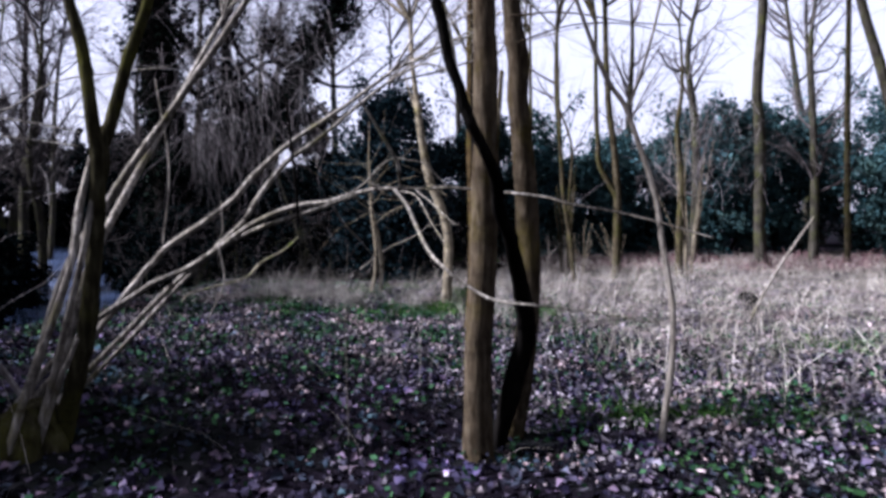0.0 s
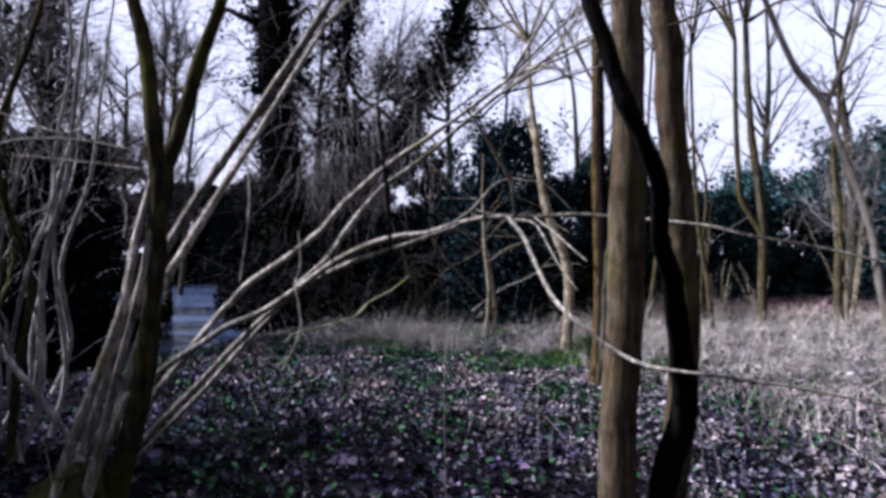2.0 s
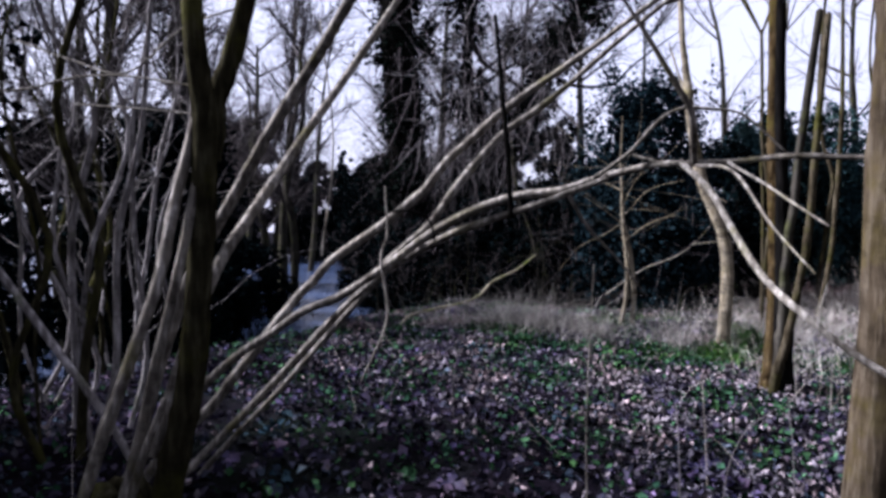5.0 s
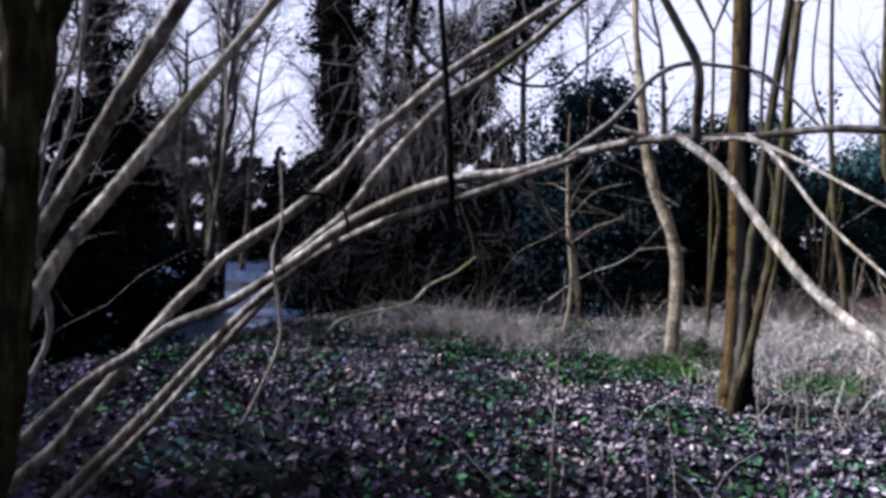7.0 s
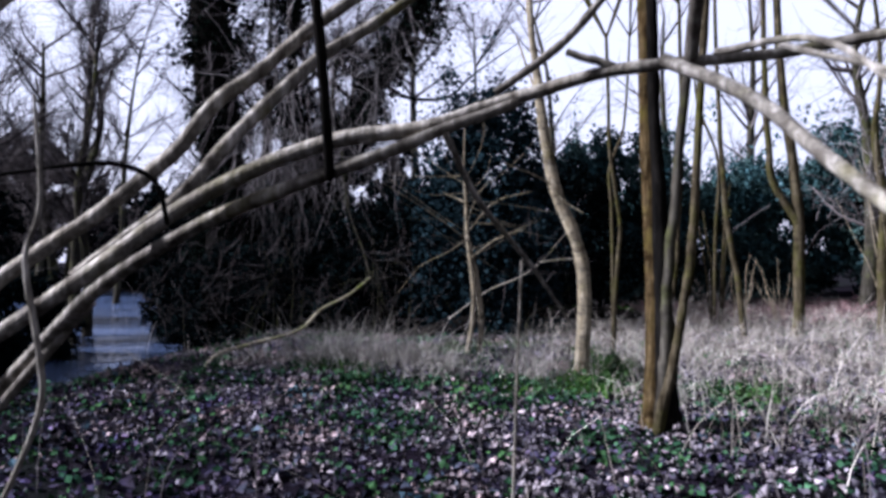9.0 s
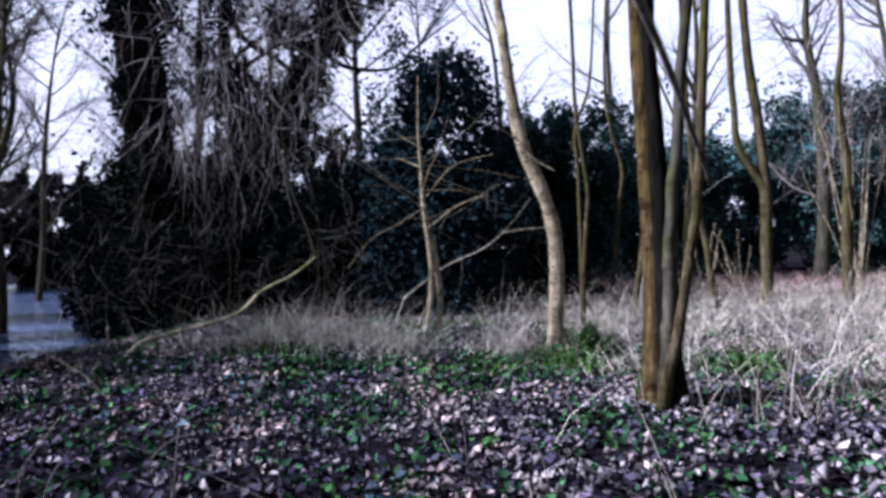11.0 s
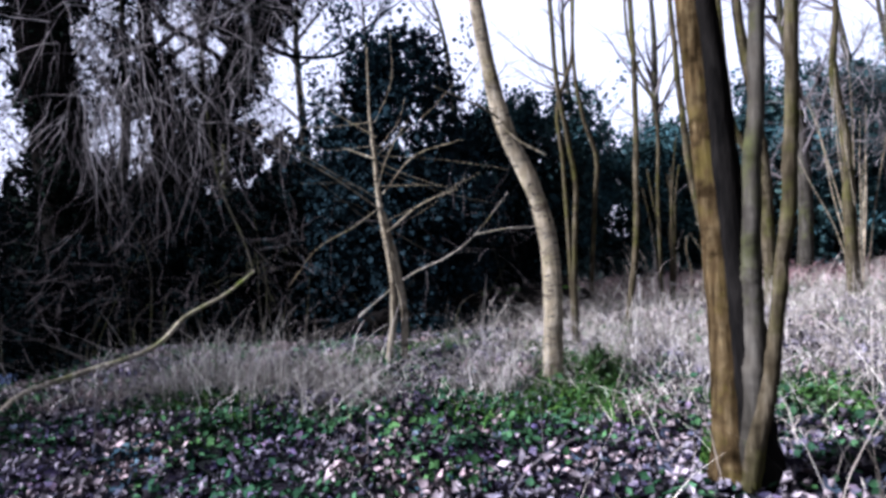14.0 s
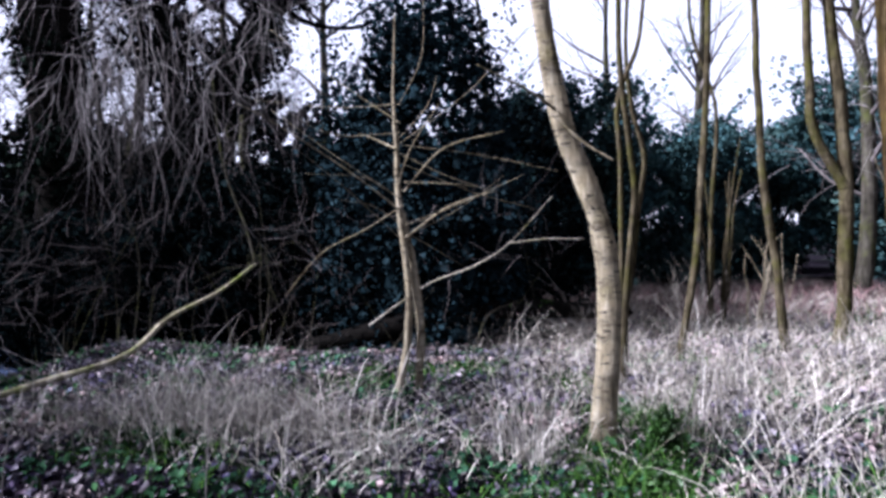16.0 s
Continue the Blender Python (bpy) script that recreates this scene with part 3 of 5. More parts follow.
SPOTTED = [
    ("trunk", [(0.06, 11.75, 0.00), (0.09, 11.73, 0.59), (0.09, 11.72, 1.23), (-0.03, 11.70, 1.66), (-0.22, 11.68, 2.15), (-0.33, 11.67, 2.68), (-0.39, 11.65, 3.21), (-0.42, 11.63, 3.48), (-0.48, 11.62, 3.90), (-0.52, 11.60, 4.79)], (0.085, 0.078, 0.07, 0.05, 0.035)),
    ("branch", [(-0.27, 11.60, 2.19), (-0.49, 11.45, 2.30), (-0.79, 11.30, 2.41)], (0.012, 0.004)),
    ("branch", [(-0.42, 11.60, 3.25), (-0.50, 11.70, 3.45), (-0.66, 11.80, 3.98)], (0.02, 0.01)),
    ("branch", [(-0.30, 11.60, 2.17), (-0.11, 11.55, 1.98), (0.07, 11.50, 1.86)], (0.012, 0.005)),
]
tree("spotted_tree", SPOTTED, BARK_SPOT, "crooked pale tree with dark-spotted bark", "tree", seed=8, flare=0.2)

YEW = [
    ("trunk", [(-1.39, 13.15, -0.03), (-1.30, 13.15, 0.47), (-1.29, 13.15, 0.92), (-1.33, 13.15, 1.43), (-1.37, 13.15, 1.83), (-1.38, 13.15, 2.22), (-1.40, 13.15, 2.56), (-1.38, 13.15, 3.28)], (0.036, 0.032, 0.028, 0.018, 0.005)),
    ("trunk", [(-1.21, 13.20, -0.02), (-1.18, 13.20, 0.57), (-1.25, 13.20, 1.14), (-1.33, 13.20, 1.58)], (0.038, 0.034, 0.024)),
    ("branch", [(-1.34, 13.10, 1.60), (-1.79, 12.97, 1.95), (-2.39, 12.83, 2.34), (-2.66, 12.70, 2.47)], (0.008, 0.003)),
    ("branch", [(-1.36, 13.10, 1.82), (-1.24, 13.05, 2.14), (-1.00, 13.00, 2.50)], (0.009, 0.003)),
    ("branch", [(-1.32, 13.10, 1.65), (-1.62, 13.03, 1.45), (-2.00, 12.97, 1.25), (-2.29, 12.90, 0.90)], (0.006, 0.003)),
    ("branch", [(-1.30, 13.10, 1.37), (-0.94, 13.05, 1.63), (-0.55, 13.00, 1.76)], (0.01, 0.004)),
    ("branch", [(-1.38, 13.10, 2.13), (-1.70, 13.30, 2.29)], (0.01, 0.004)),
    ("branch", [(-1.32, 13.10, 1.76), (-0.97, 13.10, 2.13), (-0.46, 13.10, 2.27)], (0.01, 0.004)),
]
g = np.random.default_rng(19)
for k in range(18):          # thin straight dead twigs that ray out of its broken head
    base = np.array((-1.34, 13.1, g.uniform(1.3, 2.6)))
    a = g.uniform(0, 2 * math.pi)
    d = np.array((math.cos(a), 0.55 * math.sin(a), g.uniform(-0.45, 0.8)))
    d *= g.uniform(0.7, 1.7) / np.linalg.norm(d)
    YEW.append(("twig", [base, base + d * 0.5 + g.normal(0, 0.03, 3), base + d + g.normal(0, 0.06, 3)], (0.0034, 0.0025, 0.0013)))
tree("forked_stump_tree", YEW, BARK_SPOT, "short pale double-stemmed tree with broken dead branches", "tree", seed=9, flare=0.1, crown=False)

FORK = [
    ("trunk", [(3.69, 15.5, -1.13), (3.8, 15.5, -0.21), (3.89, 15.5, 0.52), (3.89, 15.5, 1.98), (3.83, 15.5, 2.86), (3.67, 15.5, 4.15), (3.59, 15.5, 6.14)], (0.105, 0.09, 0.08, 0.075, 0.068, 0.05)),
    ("trunk", [(3.89, 15.5, 1.92), (3.52, 15.5, 2.55), (3.45, 15.5, 3.14), (3.41, 15.5, 4.15), (3.39, 15.5, 5.81)], (0.066, 0.062, 0.056, 0.045)),
]
tree("forked_tree", FORK, BARK_POLE, "slim forked tree with greenish bark in dry grass", "tree", seed=14, size=2.6, group="trees in the clearing")

POLES = [
    ('trunk', [(2.84, 14.8, 0.0), (2.73, 14.8, 0.95), (2.58, 14.8, 1.82), (2.5, 14.8, 3.0), (2.46, 14.8, 3.92), (2.43, 14.8, 5.45)], (0.05, 0.043, 0.036, 0.025)),
    ('trunk', [(1.52, 14.5, -0.05), (1.66, 14.5, 0.73), (1.75, 14.5, 1.57), (1.81, 14.5, 2.65), (1.83, 14.5, 3.83), (1.82, 14.5, 5.29)], (0.04, 0.04, 0.036, 0.025)),
    ('trunk', [(0.65, 13.4, 0.43), (0.69, 13.4, 1.2), (0.74, 13.4, 1.81), (0.68, 13.4, 2.32), (0.62, 13.4, 2.72), (0.61, 13.4, 3.47), (0.58, 13.4, 4.47)], (0.029, 0.026, 0.022)),
    ('trunk', [(0.65, 13.5, 0.42), (0.65, 13.5, 1.97), (0.63, 13.5, 2.59), (0.81, 13.5, 3.1), (0.86, 13.5, 3.5), (0.92, 13.5, 4.51)], (0.025, 0.022, 0.014)),
    ('trunk', [(2.14, 18.7, 0.08), (2.28, 18.7, 1.38), (2.42, 18.7, 2.63), (2.21, 18.7, 3.48), (2.12, 18.7, 4.54), (2.25, 18.7, 7.14)], (0.05, 0.043, 0.029)),
    ('trunk', [(3.23, 18.0, 0.35), (3.28, 18.0, 1.79), (3.33, 18.0, 3.28), (2.92, 18.0, 4.69), (3.02, 18.0, 6.77)], (0.036, 0.032, 0.022)),
    ('trunk', [(9.09, 19.5, -0.93), (8.94, 19.5, 0.68), (8.89, 19.5, 3.53), (8.79, 19.5, 5.1), (8.89, 19.5, 7.42), (8.89, 19.5, 11.23)], (0.17, 0.15, 0.13, 0.1)),
    ('trunk', [(5.6, 16.3, -0.05), (5.58, 16.3, 1.2), (5.62, 16.3, 2.3), (5.5, 16.3, 3.4), (5.6, 16.3, 4.6), (5.5, 16.3, 6.0)], (0.1, 0.085, 0.07, 0.04, 0.025)),
    ('trunk', [(11.36, 17.0, 0.36), (11.13, 17.0, 3.27), (10.67, 17.0, 5.04), (10.14, 17.0, 6.66), (9.46, 17.0, 9.33)], (0.16, 0.136, 0.096)),
    ('trunk', [(11.72, 20.0, 0.48), (11.62, 20.0, 4.38), (11.56, 20.0, 7.56), (11.45, 20.0, 10.69)], (0.088, 0.08, 0.064)),
]
for i, stem in enumerate(POLES):
    name, pts, radii = stem
    foot = (pts[0][0], pts[0][1], float(ground_z(pts[0][0], pts[0][1])) - 0.05)
    pts = [foot] + (pts[1:] if pts[0][2] < 0.3 else pts)
    thick = radii[0] > 0.1
    tree("woodland_tree" if thick else "pole_tree", [(name, pts, radii)], BARK_FAR if thick else BARK_POLE, "mossy grey-brown woodland trunk in dry grass" if thick else "slender algae-tinted bare pole tree in dry grass", "tree", seed=20 + i, size=2.6, group="trees in the clearing")

LOGS = [
    ("log", [(-4.43, 11.40, -0.00), (-4.46, 12.07, 0.16), (-4.35, 12.73, 0.20), (-3.83, 13.35, 0.34), (-3.68, 14.00, 0.59), (-3.44, 14.83, 0.78), (-3.35, 16.00, 1.02)], (0.02, 0.028, 0.026, 0.022, 0.018)),
    ("stick", [(-1.81, 15.00, 0.36), (-1.15, 14.65, 0.84), (-0.66, 14.30, 1.06), (-0.33, 13.95, 1.30), (0.04, 13.60, 1.74)], (0.012, 0.008, 0.003)),
    ("stick", [(-0.34, 13.90, 1.30), (-0.03, 13.75, 1.34), (0.33, 13.60, 1.34)], (0.007, 0.003)),
]
fallen = thing("fallen_branch", Vector(LOGS[0][1][2]), "long fallen mossy branch resting on the bank", "branch")
grow(fallen, LOGS[:1], BARK_MOSS, seed=61)
k0 = np.array(LOGS[0][1][-1])
rng = np.random.default_rng(12)
part("branch_fringe", *joined([tube([k0, k0 + (-0.15, 0.1, 0.5), k0 + (-0.45, 0.2, 1.3), k0 + (-0.6, 0.3, 2.4)], (0.018, 0.014, 0.006), 7, 4, 0.06, 1),
                               sprays(rng, k0 + rng.normal(0, 0.12, (12, 3)), rng.normal(0, 0.5, (12, 3)) + (0, -0.2, 0.3), 0.8, 0.0045, 5, 0.25)]), BARK_FAR, fallen, "", "stuff")
dead = thing("dead_stick", Vector(LOGS[1][1][0]), "bleached forked dead bough propped in the undergrowth", "branch")
grow(dead, LOGS[1:], BARK_HAZEL, seed=62)

LEAN = [
    ("leaning_pole", [(-4.06, 4.60, 1.67), (-3.91, 4.70, 1.46), (-3.50, 4.80, 0.95), (-3.20, 4.90, 0.52)], (0.02, 0.022, 0.02)),
]
lp = thing("leaning_pole", Vector((-3.0, 5.0, 0.0)), "grey dead pole leaning in the hazel thicket", "branch")
LEAN[0][1].append((-2.95, 5.0, 0.05))
grow(lp, LEAN, BARK_ROD, seed=63)

LONG_TWIGS = [
    ("long_twig", [(-4.34, 4.90, 2.24), (-3.65, 4.85, 2.23), (-3.30, 4.80, 2.25), (-2.90, 4.75, 2.22), (-2.44, 4.70, 2.13)], (0.006, 0.006, 0.005)),
    ("long_twig", [(-4.20, 5.20, 2.63), (-3.68, 5.16, 2.45), (-3.25, 5.12, 2.34), (-2.84, 5.08, 2.53), (-2.42, 5.04, 2.59), (-1.95, 5.00, 2.63)], (0.004, 0.007, 0.004)),
    ("long_twig", [(-3.72, 5.20, 2.21), (-3.18, 5.20, 2.15), (-2.72, 5.20, 2.09)], (0.006, 0.005)),
]
for i, (n, p, r) in enumerate(LONG_TWIGS):
    o = new("long_twig", mesh_of("long_twig", *tube(p, r, 6, 5, 0.05, 66 + i), BARK_HAZEL))
    tagged(o, "long thin dark twig caught across the hazel rods", "twig")

stump = thing("log_stump", Vector((4.9, 10.9, 0)), "short dark log end lying in dry grass", "log")
part("body", *tube([(4.85, 10.7, 0.1), (4.95, 11.1, 0.12), (5.1, 11.6, 0.12)], (0.12, 0.12, 0.11), 12, 5, 0.06, 68), BARK_BLACK, stump)
part("cut_face", *tube([(4.853, 10.71, 0.1), (4.85, 10.695, 0.1)], (0.1, 0.09), 12, 2, 0.03, 69), BARK_BLACK, stump)
prop = new("leaning_stick", mesh_of("leaning_stick", *tube([(4.2, 9.5, 0.0), (4.6, 9.5, 0.75), (5.09, 9.5, 1.49)], (0.022, 0.02, 0.012), 8, 6, 0.06, 70), BARK_HAZEL))
tagged(prop, "bleached dead stick leaning in dry grass", "branch")

# ---- hazel thicket by the pond ----
rng = np.random.default_rng(21)
for c_i, (bx, by, n) in enumerate([(-4.3, 5.7, 8), (-5.4, 6.6, 5), (-5.7, 7.4, 3), (-6.6, 8.4, 4)]):
    clump = thing("hazel_thicket", Vector((bx, by, float(ground_z(bx, by)))), "dense clump of thin upright grey hazel rods", "shrub", "hazel thickets")
    for k in range(n):
        a = rng.uniform(0, 2 * math.pi)
        r0 = rng.uniform(0.05, 0.4)
        p = np.array([bx + r0 * math.cos(a), by + r0 * math.sin(a), 0])
        p[2] = float(ground_z(p[0], p[1])) - 0.05
        out_way = np.array([math.cos(a), math.sin(a), 0]) * rng.uniform(0.02, 0.28) + rng.normal(0, 0.05, 3)
        pts = [p]
        for s in (0.7, 1.5, 2.4, 3.4, 4.6):
            pts.append(p + out_way * s * 0.8 + np.array([0, 0, s]) + rng.normal(0, 0.11, 3))
        rr = rng.uniform(0.012, 0.034)
        part("rod", *tube(pts, (rr, rr * 0.85, rr * 0.4), 7, 4, 0.05, int(rng.integers(1e6))), BARK_ROD if k % 3 else BARK_HAZEL_DARK, clump)
    st = np.array([bx, by, 1.6]) + rng.normal(0, 1, (70, 3)) * (0.5, 0.5, 0.9) + (0, 0, 1.0)
    dr = rng.normal(0, 0.6, (70, 3)) + (0, 0, 0.7)
    part("twig_fringe", *sprays(rng, st, dr / np.linalg.norm(dr, axis=1)[:, None], 0.9, 0.004, 5, 0.2), BARK_ROD, clump, "", "stuff")

# ---- ivy-clad trees and evergreen undergrowth ----


def ivy_tree(pts, radii, bulk, seed, n=7000, limbs=14, label="big old tree smothered in dark ivy"):
    rng = np.random.default_rng(seed)
    owner = thing("ivy_tree", Vector(pts[0]), label, "tree", "ivy trees")
    part("trunk", *tube(pts, radii, 14, 6, 0.08, seed, 0.3), BARK_BLACK, owner)
    path = spline(pts, 20)
    m = n // 45                                   # ragged hanging bunches, thicker in places
    at = rng.integers(0, len(path), m)
    a = rng.uniform(0, 2 * math.pi, m)
    lump = 1 + 0.4 * np.sin(at * 0.33 + seed) * np.sin(at * 0.12 + 1)
    rr = bulk * lump * rng.uniform(0.35, 1.1, m)
    mid = path[at] + np.stack([np.cos(a) * rr, np.sin(a) * rr, rng.normal(0, 0.1, m)], 1)
    c = mid[rng.integers(0, m, n)] + rng.normal(0, 1, (n, 3)) * (0.11, 0.11, 0.2)
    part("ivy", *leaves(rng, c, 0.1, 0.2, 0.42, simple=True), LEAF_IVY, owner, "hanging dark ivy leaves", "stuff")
    pieces, cl = [], []
    for k in range(limbs):
        i = rng.integers(len(path) // 3, len(path) - 2)
        ang = rng.uniform(0, 2 * math.pi)
        d = np.array([math.cos(ang), math.sin(ang) * 0.5, rng.uniform(-0.1, 0.7)])
        L = rng.uniform(0.9, 2.6)
        p = path[i]
        q = [p, p + d * L * 0.35 + rng.normal(0, 0.1, 3), p + d * L * 0.7 + rng.normal(0, 0.2, 3), p + d * L + rng.normal(0, 0.25, 3)]
        part("limb", *tube(q, (radii[0] * 0.3, radii[0] * 0.16, 0.015), 6, 4, 0.06, int(rng.integers(1e6))), BARK_BLACK, owner)
        st = np.array([q[rng.integers(1, 4)] for _ in range(60)]) + rng.normal(0, 0.2, (60, 3))
        dd = d + rng.normal(0, 0.7, (60, 3))
        pieces.append(sprays(rng, st, dd / np.linalg.norm(dd, axis=1)[:, None], 0.9, 0.007, 5, 0.3))
        m = rng.integers(60, 200)
        cl.append(q[2] + rng.normal(0, 1, (m, 3)) * (0.5, 0.4, 0.3))
    part("limb_fringe", *joined(pieces), BARK_BLACK, owner, "", "stuff")
    part("limb_ivy", *leaves(rng, np.concatenate(cl), 0.085, 0.2, 0.4, simple=True), LEAF_IVY, owner, "", "stuff")
    return owner


ivy_tree([(-7.6, 19.6, -1.2), (-7.7, 19.7, 2), (-7.8, 19.8, 3.5), (-8.1, 19.8, 6.8), (-8.3, 20, 10), (-8.2, 20, 13)], (0.55, 0.48, 0.3), 0.72, 101, 19000, 16)
ivy_tree([(-6.2, 21.2, -0.6), (-6.3, 21.3, 2), (-6.37, 21.3, 4.1), (-6.55, 21.3, 6.6), (-6.3, 21.5, 9.5)], (0.24, 0.2, 0.12), 0.52, 102, 8500, 12)
leaner = ivy_tree([(-5.9, 20.3, -0.6), (-5.7, 20.4, 2), (-5.3, 20.4, 3.75), (-4.4, 20.4, 5.3), (-3.4, 20.4, 6.9), (-2.6, 20.6, 9)], (0.32, 0.26, 0.2, 0.14), 0.58, 103, 11500, 14, "leaning old tree hung with dark ivy")
for k, (q, r) in enumerate([([(-6.3, 20.2, 7.31), (-6.02, 20.2, 6.56), (-5.68, 20.2, 6.0), (-5.08, 20.2, 5.61), (-4.55, 20.2, 5.15)], (0.075, 0.06, 0.05)), ([(-3.92, 20.2, 5.68), (-3.45, 20.2, 5.33), (-2.78, 20.2, 5.21), (-2.23, 20.2, 5.29), (-1.88, 20.2, 5.64), (-1.33, 20.2, 6.04), (-0.64, 20.2, 6.49)], (0.06, 0.045, 0.03, 0.012)), ([(-4.38, 20.2, 5.02), (-4.89, 20.2, 4.43), (-5.45, 20.2, 4.02), (-5.77, 20.2, 3.48)], (0.05, 0.04, 0.02))]):
    part("limb", *tube(q, r, 7, 6, 0.1, 130 + k), BARK_BLACK, leaner, "bare dark crooked limb")
ivy_tree([(-15.5, 20, -0.8), (-15.4, 20.2, 3), (-15.7, 20, 7), (-15.2, 20, 12)], (0.3, 0.26, 0.15), 0.6, 104, 7000)


def evergreen(x, y, w, d, h, seed, n=3500, size=0.13, name="evergreen_shrub", label="dense dark evergreen shrub with glossy leaves", lift=0.0):
    rng = np.random.default_rng(seed)
    z0 = float(ground_z(x, y))
    owner = thing(name, Vector((x, y, z0)), label, "shrub", "evergreen undergrowth")
    for k in range(4):
        a = rng.uniform(0, 2 * math.pi)
        tip = np.array([x + 0.6 * w * 0.5 * math.cos(a), y + 0.6 * d * 0.5 * math.sin(a), z0 + h * rng.uniform(0.6, 0.9)])
        mid = np.array([x, y, z0]) * 0.5 + tip * 0.5 + rng.normal(0, 0.12, 3)
        part("stem", *tube([(x + 0.1 * math.cos(a), y + 0.1 * math.sin(a), z0 - 0.05), mid, tip], (0.07, 0.05, 0.02), 7, 5, 0.08, seed + k), BARK_BLACK, owner)
    m = max(10, int(n / 110))
    t = rng.random(m) if y < 20 else rng.random(m) ** 0.8
    a = rng.uniform(0, 2 * math.pi, m)
    prof = np.sqrt(np.clip(1 - ((t - (0.4 if y < 20 else 0.62)) / 0.62) ** 2, 0.05 if y < 20 else 0.2, 1)) * rng.uniform(0.5, 1.05, m)
    cc = np.stack([x + np.cos(a) * prof * w / 2, y + np.sin(a) * prof * d / 2, z0 + lift + t * (h - lift)], 1)
    pick = rng.integers(0, m, n)
    g = rng.normal(0, 1, (n, 3))
    g /= np.linalg.norm(g, axis=1)[:, None]
    cr = rng.uniform(0.25, 0.5, m) * (0.5 + 0.12 * (w + h) / 2)
    c = cc[pick] + g * cr[pick][:, None] * (0.6 + 0.5 * rng.random((n, 1)))
    c[:, 2] = np.maximum(c[:, 2], z0 + 0.05)
    if y > 21 or (x < -5 and y < 6) or name == "holly_tree":
        # ragged leading shoots above the mass
        tops = []
        for k in range(11):
            root = np.array((x + rng.uniform(-0.5, 0.5) * w, y + rng.uniform(-0.4, 0.4) * d, z0 + h * rng.uniform(0.75, 0.95)))
            way = rng.normal(0, 0.4, 3) + (0, 0, 1.0)
            m2 = 70
            u = rng.random(m2)[:, None] * rng.uniform(0.5, 1.7)
            tops.append(root + u * way + u ** 2 * np.array((0.15, 0, -0.1)) + rng.normal(0, 0.13, (m2, 3)) * (1.1 - 0.4 * u))
        c = np.concatenate([c] + tops)
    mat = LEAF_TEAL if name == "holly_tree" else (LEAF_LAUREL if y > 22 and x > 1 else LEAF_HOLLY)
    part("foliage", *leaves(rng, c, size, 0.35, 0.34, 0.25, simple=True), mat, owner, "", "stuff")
    k = int((200 if name == "holly_tree" else 110) * w * h) if size < 0.3 else 500                     # older leaves close the inside of the shrub
    core = np.array((x, y, z0 + 0.45 * h)) + (cc[rng.integers(0, m, k)] - (x, y, z0 + 0.45 * h)) * (0.86, 0.86, 0.9) + rng.normal(0, 0.45, (k, 3)) * cr.mean()
    core[:, 2] = np.maximum(core[:, 2], z0 + 0.1)
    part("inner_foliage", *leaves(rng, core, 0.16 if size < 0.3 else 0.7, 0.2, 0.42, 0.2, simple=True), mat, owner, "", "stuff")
    return owner


evergreen(-1.15, 16.6, 2.9, 2.2, 4.6, 201, 24000, 0.08, "holly_tree", "round-headed dark holly tree with sky gaps in its crown")
rng = np.random.default_rng(31)
WALL = [(-7.0, 18.5, 3.0, 2.2, 2.4), (-5.2, 18.2, 3.0, 2.0, 2.6), (-3.4, 18.0, 3.0, 2.2, 2.9), (-1.9, 18.8, 3.0, 2.2, 3.3), (0.3, 18.9, 3.0, 2.4, 3.4), (-8.9, 20.9, 2.6, 2.2, 3.0),
        (-6.0, 23.5, 4.0, 3.0, 3.6), (-2.8, 23.0, 4.0, 3.0, 3.8), (2.2, 22.5, 3.6, 2.6, 4.2), (4.6, 24.2, 4.0, 3.0, 4.6), (7.2, 25.0, 4.2, 3.0, 4.4), (9.8, 24.0, 4.2, 3.0, 4.8),
        (12.4, 25.5, 4.5, 3.2, 5.2), (15.2, 23.6, 4.5, 3.2, 4.8), (18.0, 25.0, 5.0, 3.4, 5.4), (21.0, 22.0, 5.0, 3.4, 5.0), (8.4, 29.0, 5.0, 3.5, 6.0), (14.0, 30.5, 5.5, 4.0, 7.0), (3.0, 28.5, 5.0, 3.6, 5.4), (20.0, 29.5, 6.0, 4.0, 7.0), (24.5, 26.0, 6.0, 4.0, 6.0), (17.5, 18.5, 4.0, 3.0, 4.0),
        (-2.7, 19.7, 2.6, 2.0, 2.7), (-4.4, 19.4, 2.6, 1.8, 2.4), (-8.7, 11.0, 2.8, 2.4, 4.2), (-9.9, 13.4, 2.8, 2.4, 4.6), (-11.2, 11.6, 3.0, 2.6, 4.6), (-12.8, 15.2, 3.4, 3.0, 3.8), (-16.0, 19.4, 4.0, 3.4, 4.2), (-10.0, 8.6, 3.0, 2.6, 3.2), (-11.6, 17.2, 3.0, 2.4, 2.2), (-8.8, 22.6, 3.0, 2.6, 3.4), (-7.0, 26.5, 5.0, 3.4, 4.4), (-2.5, 27.5, 5.5, 3.6, 4.6),
        (-20.5, 25.5, 5.5, 4.0, 5.0), (-38, 50, 11, 7, 11.0), (-30, 54, 11, 7, 7.5), (-22, 57, 11, 7, 8.0), (-14, 56, 11, 7, 10.6), (-26, 49, 10, 6, 6.5), (-18, 50, 10, 6, 6.5), (-33, 44, 10, 6, 9.0), (-13.5, 31, 5, 4, 4.4)]
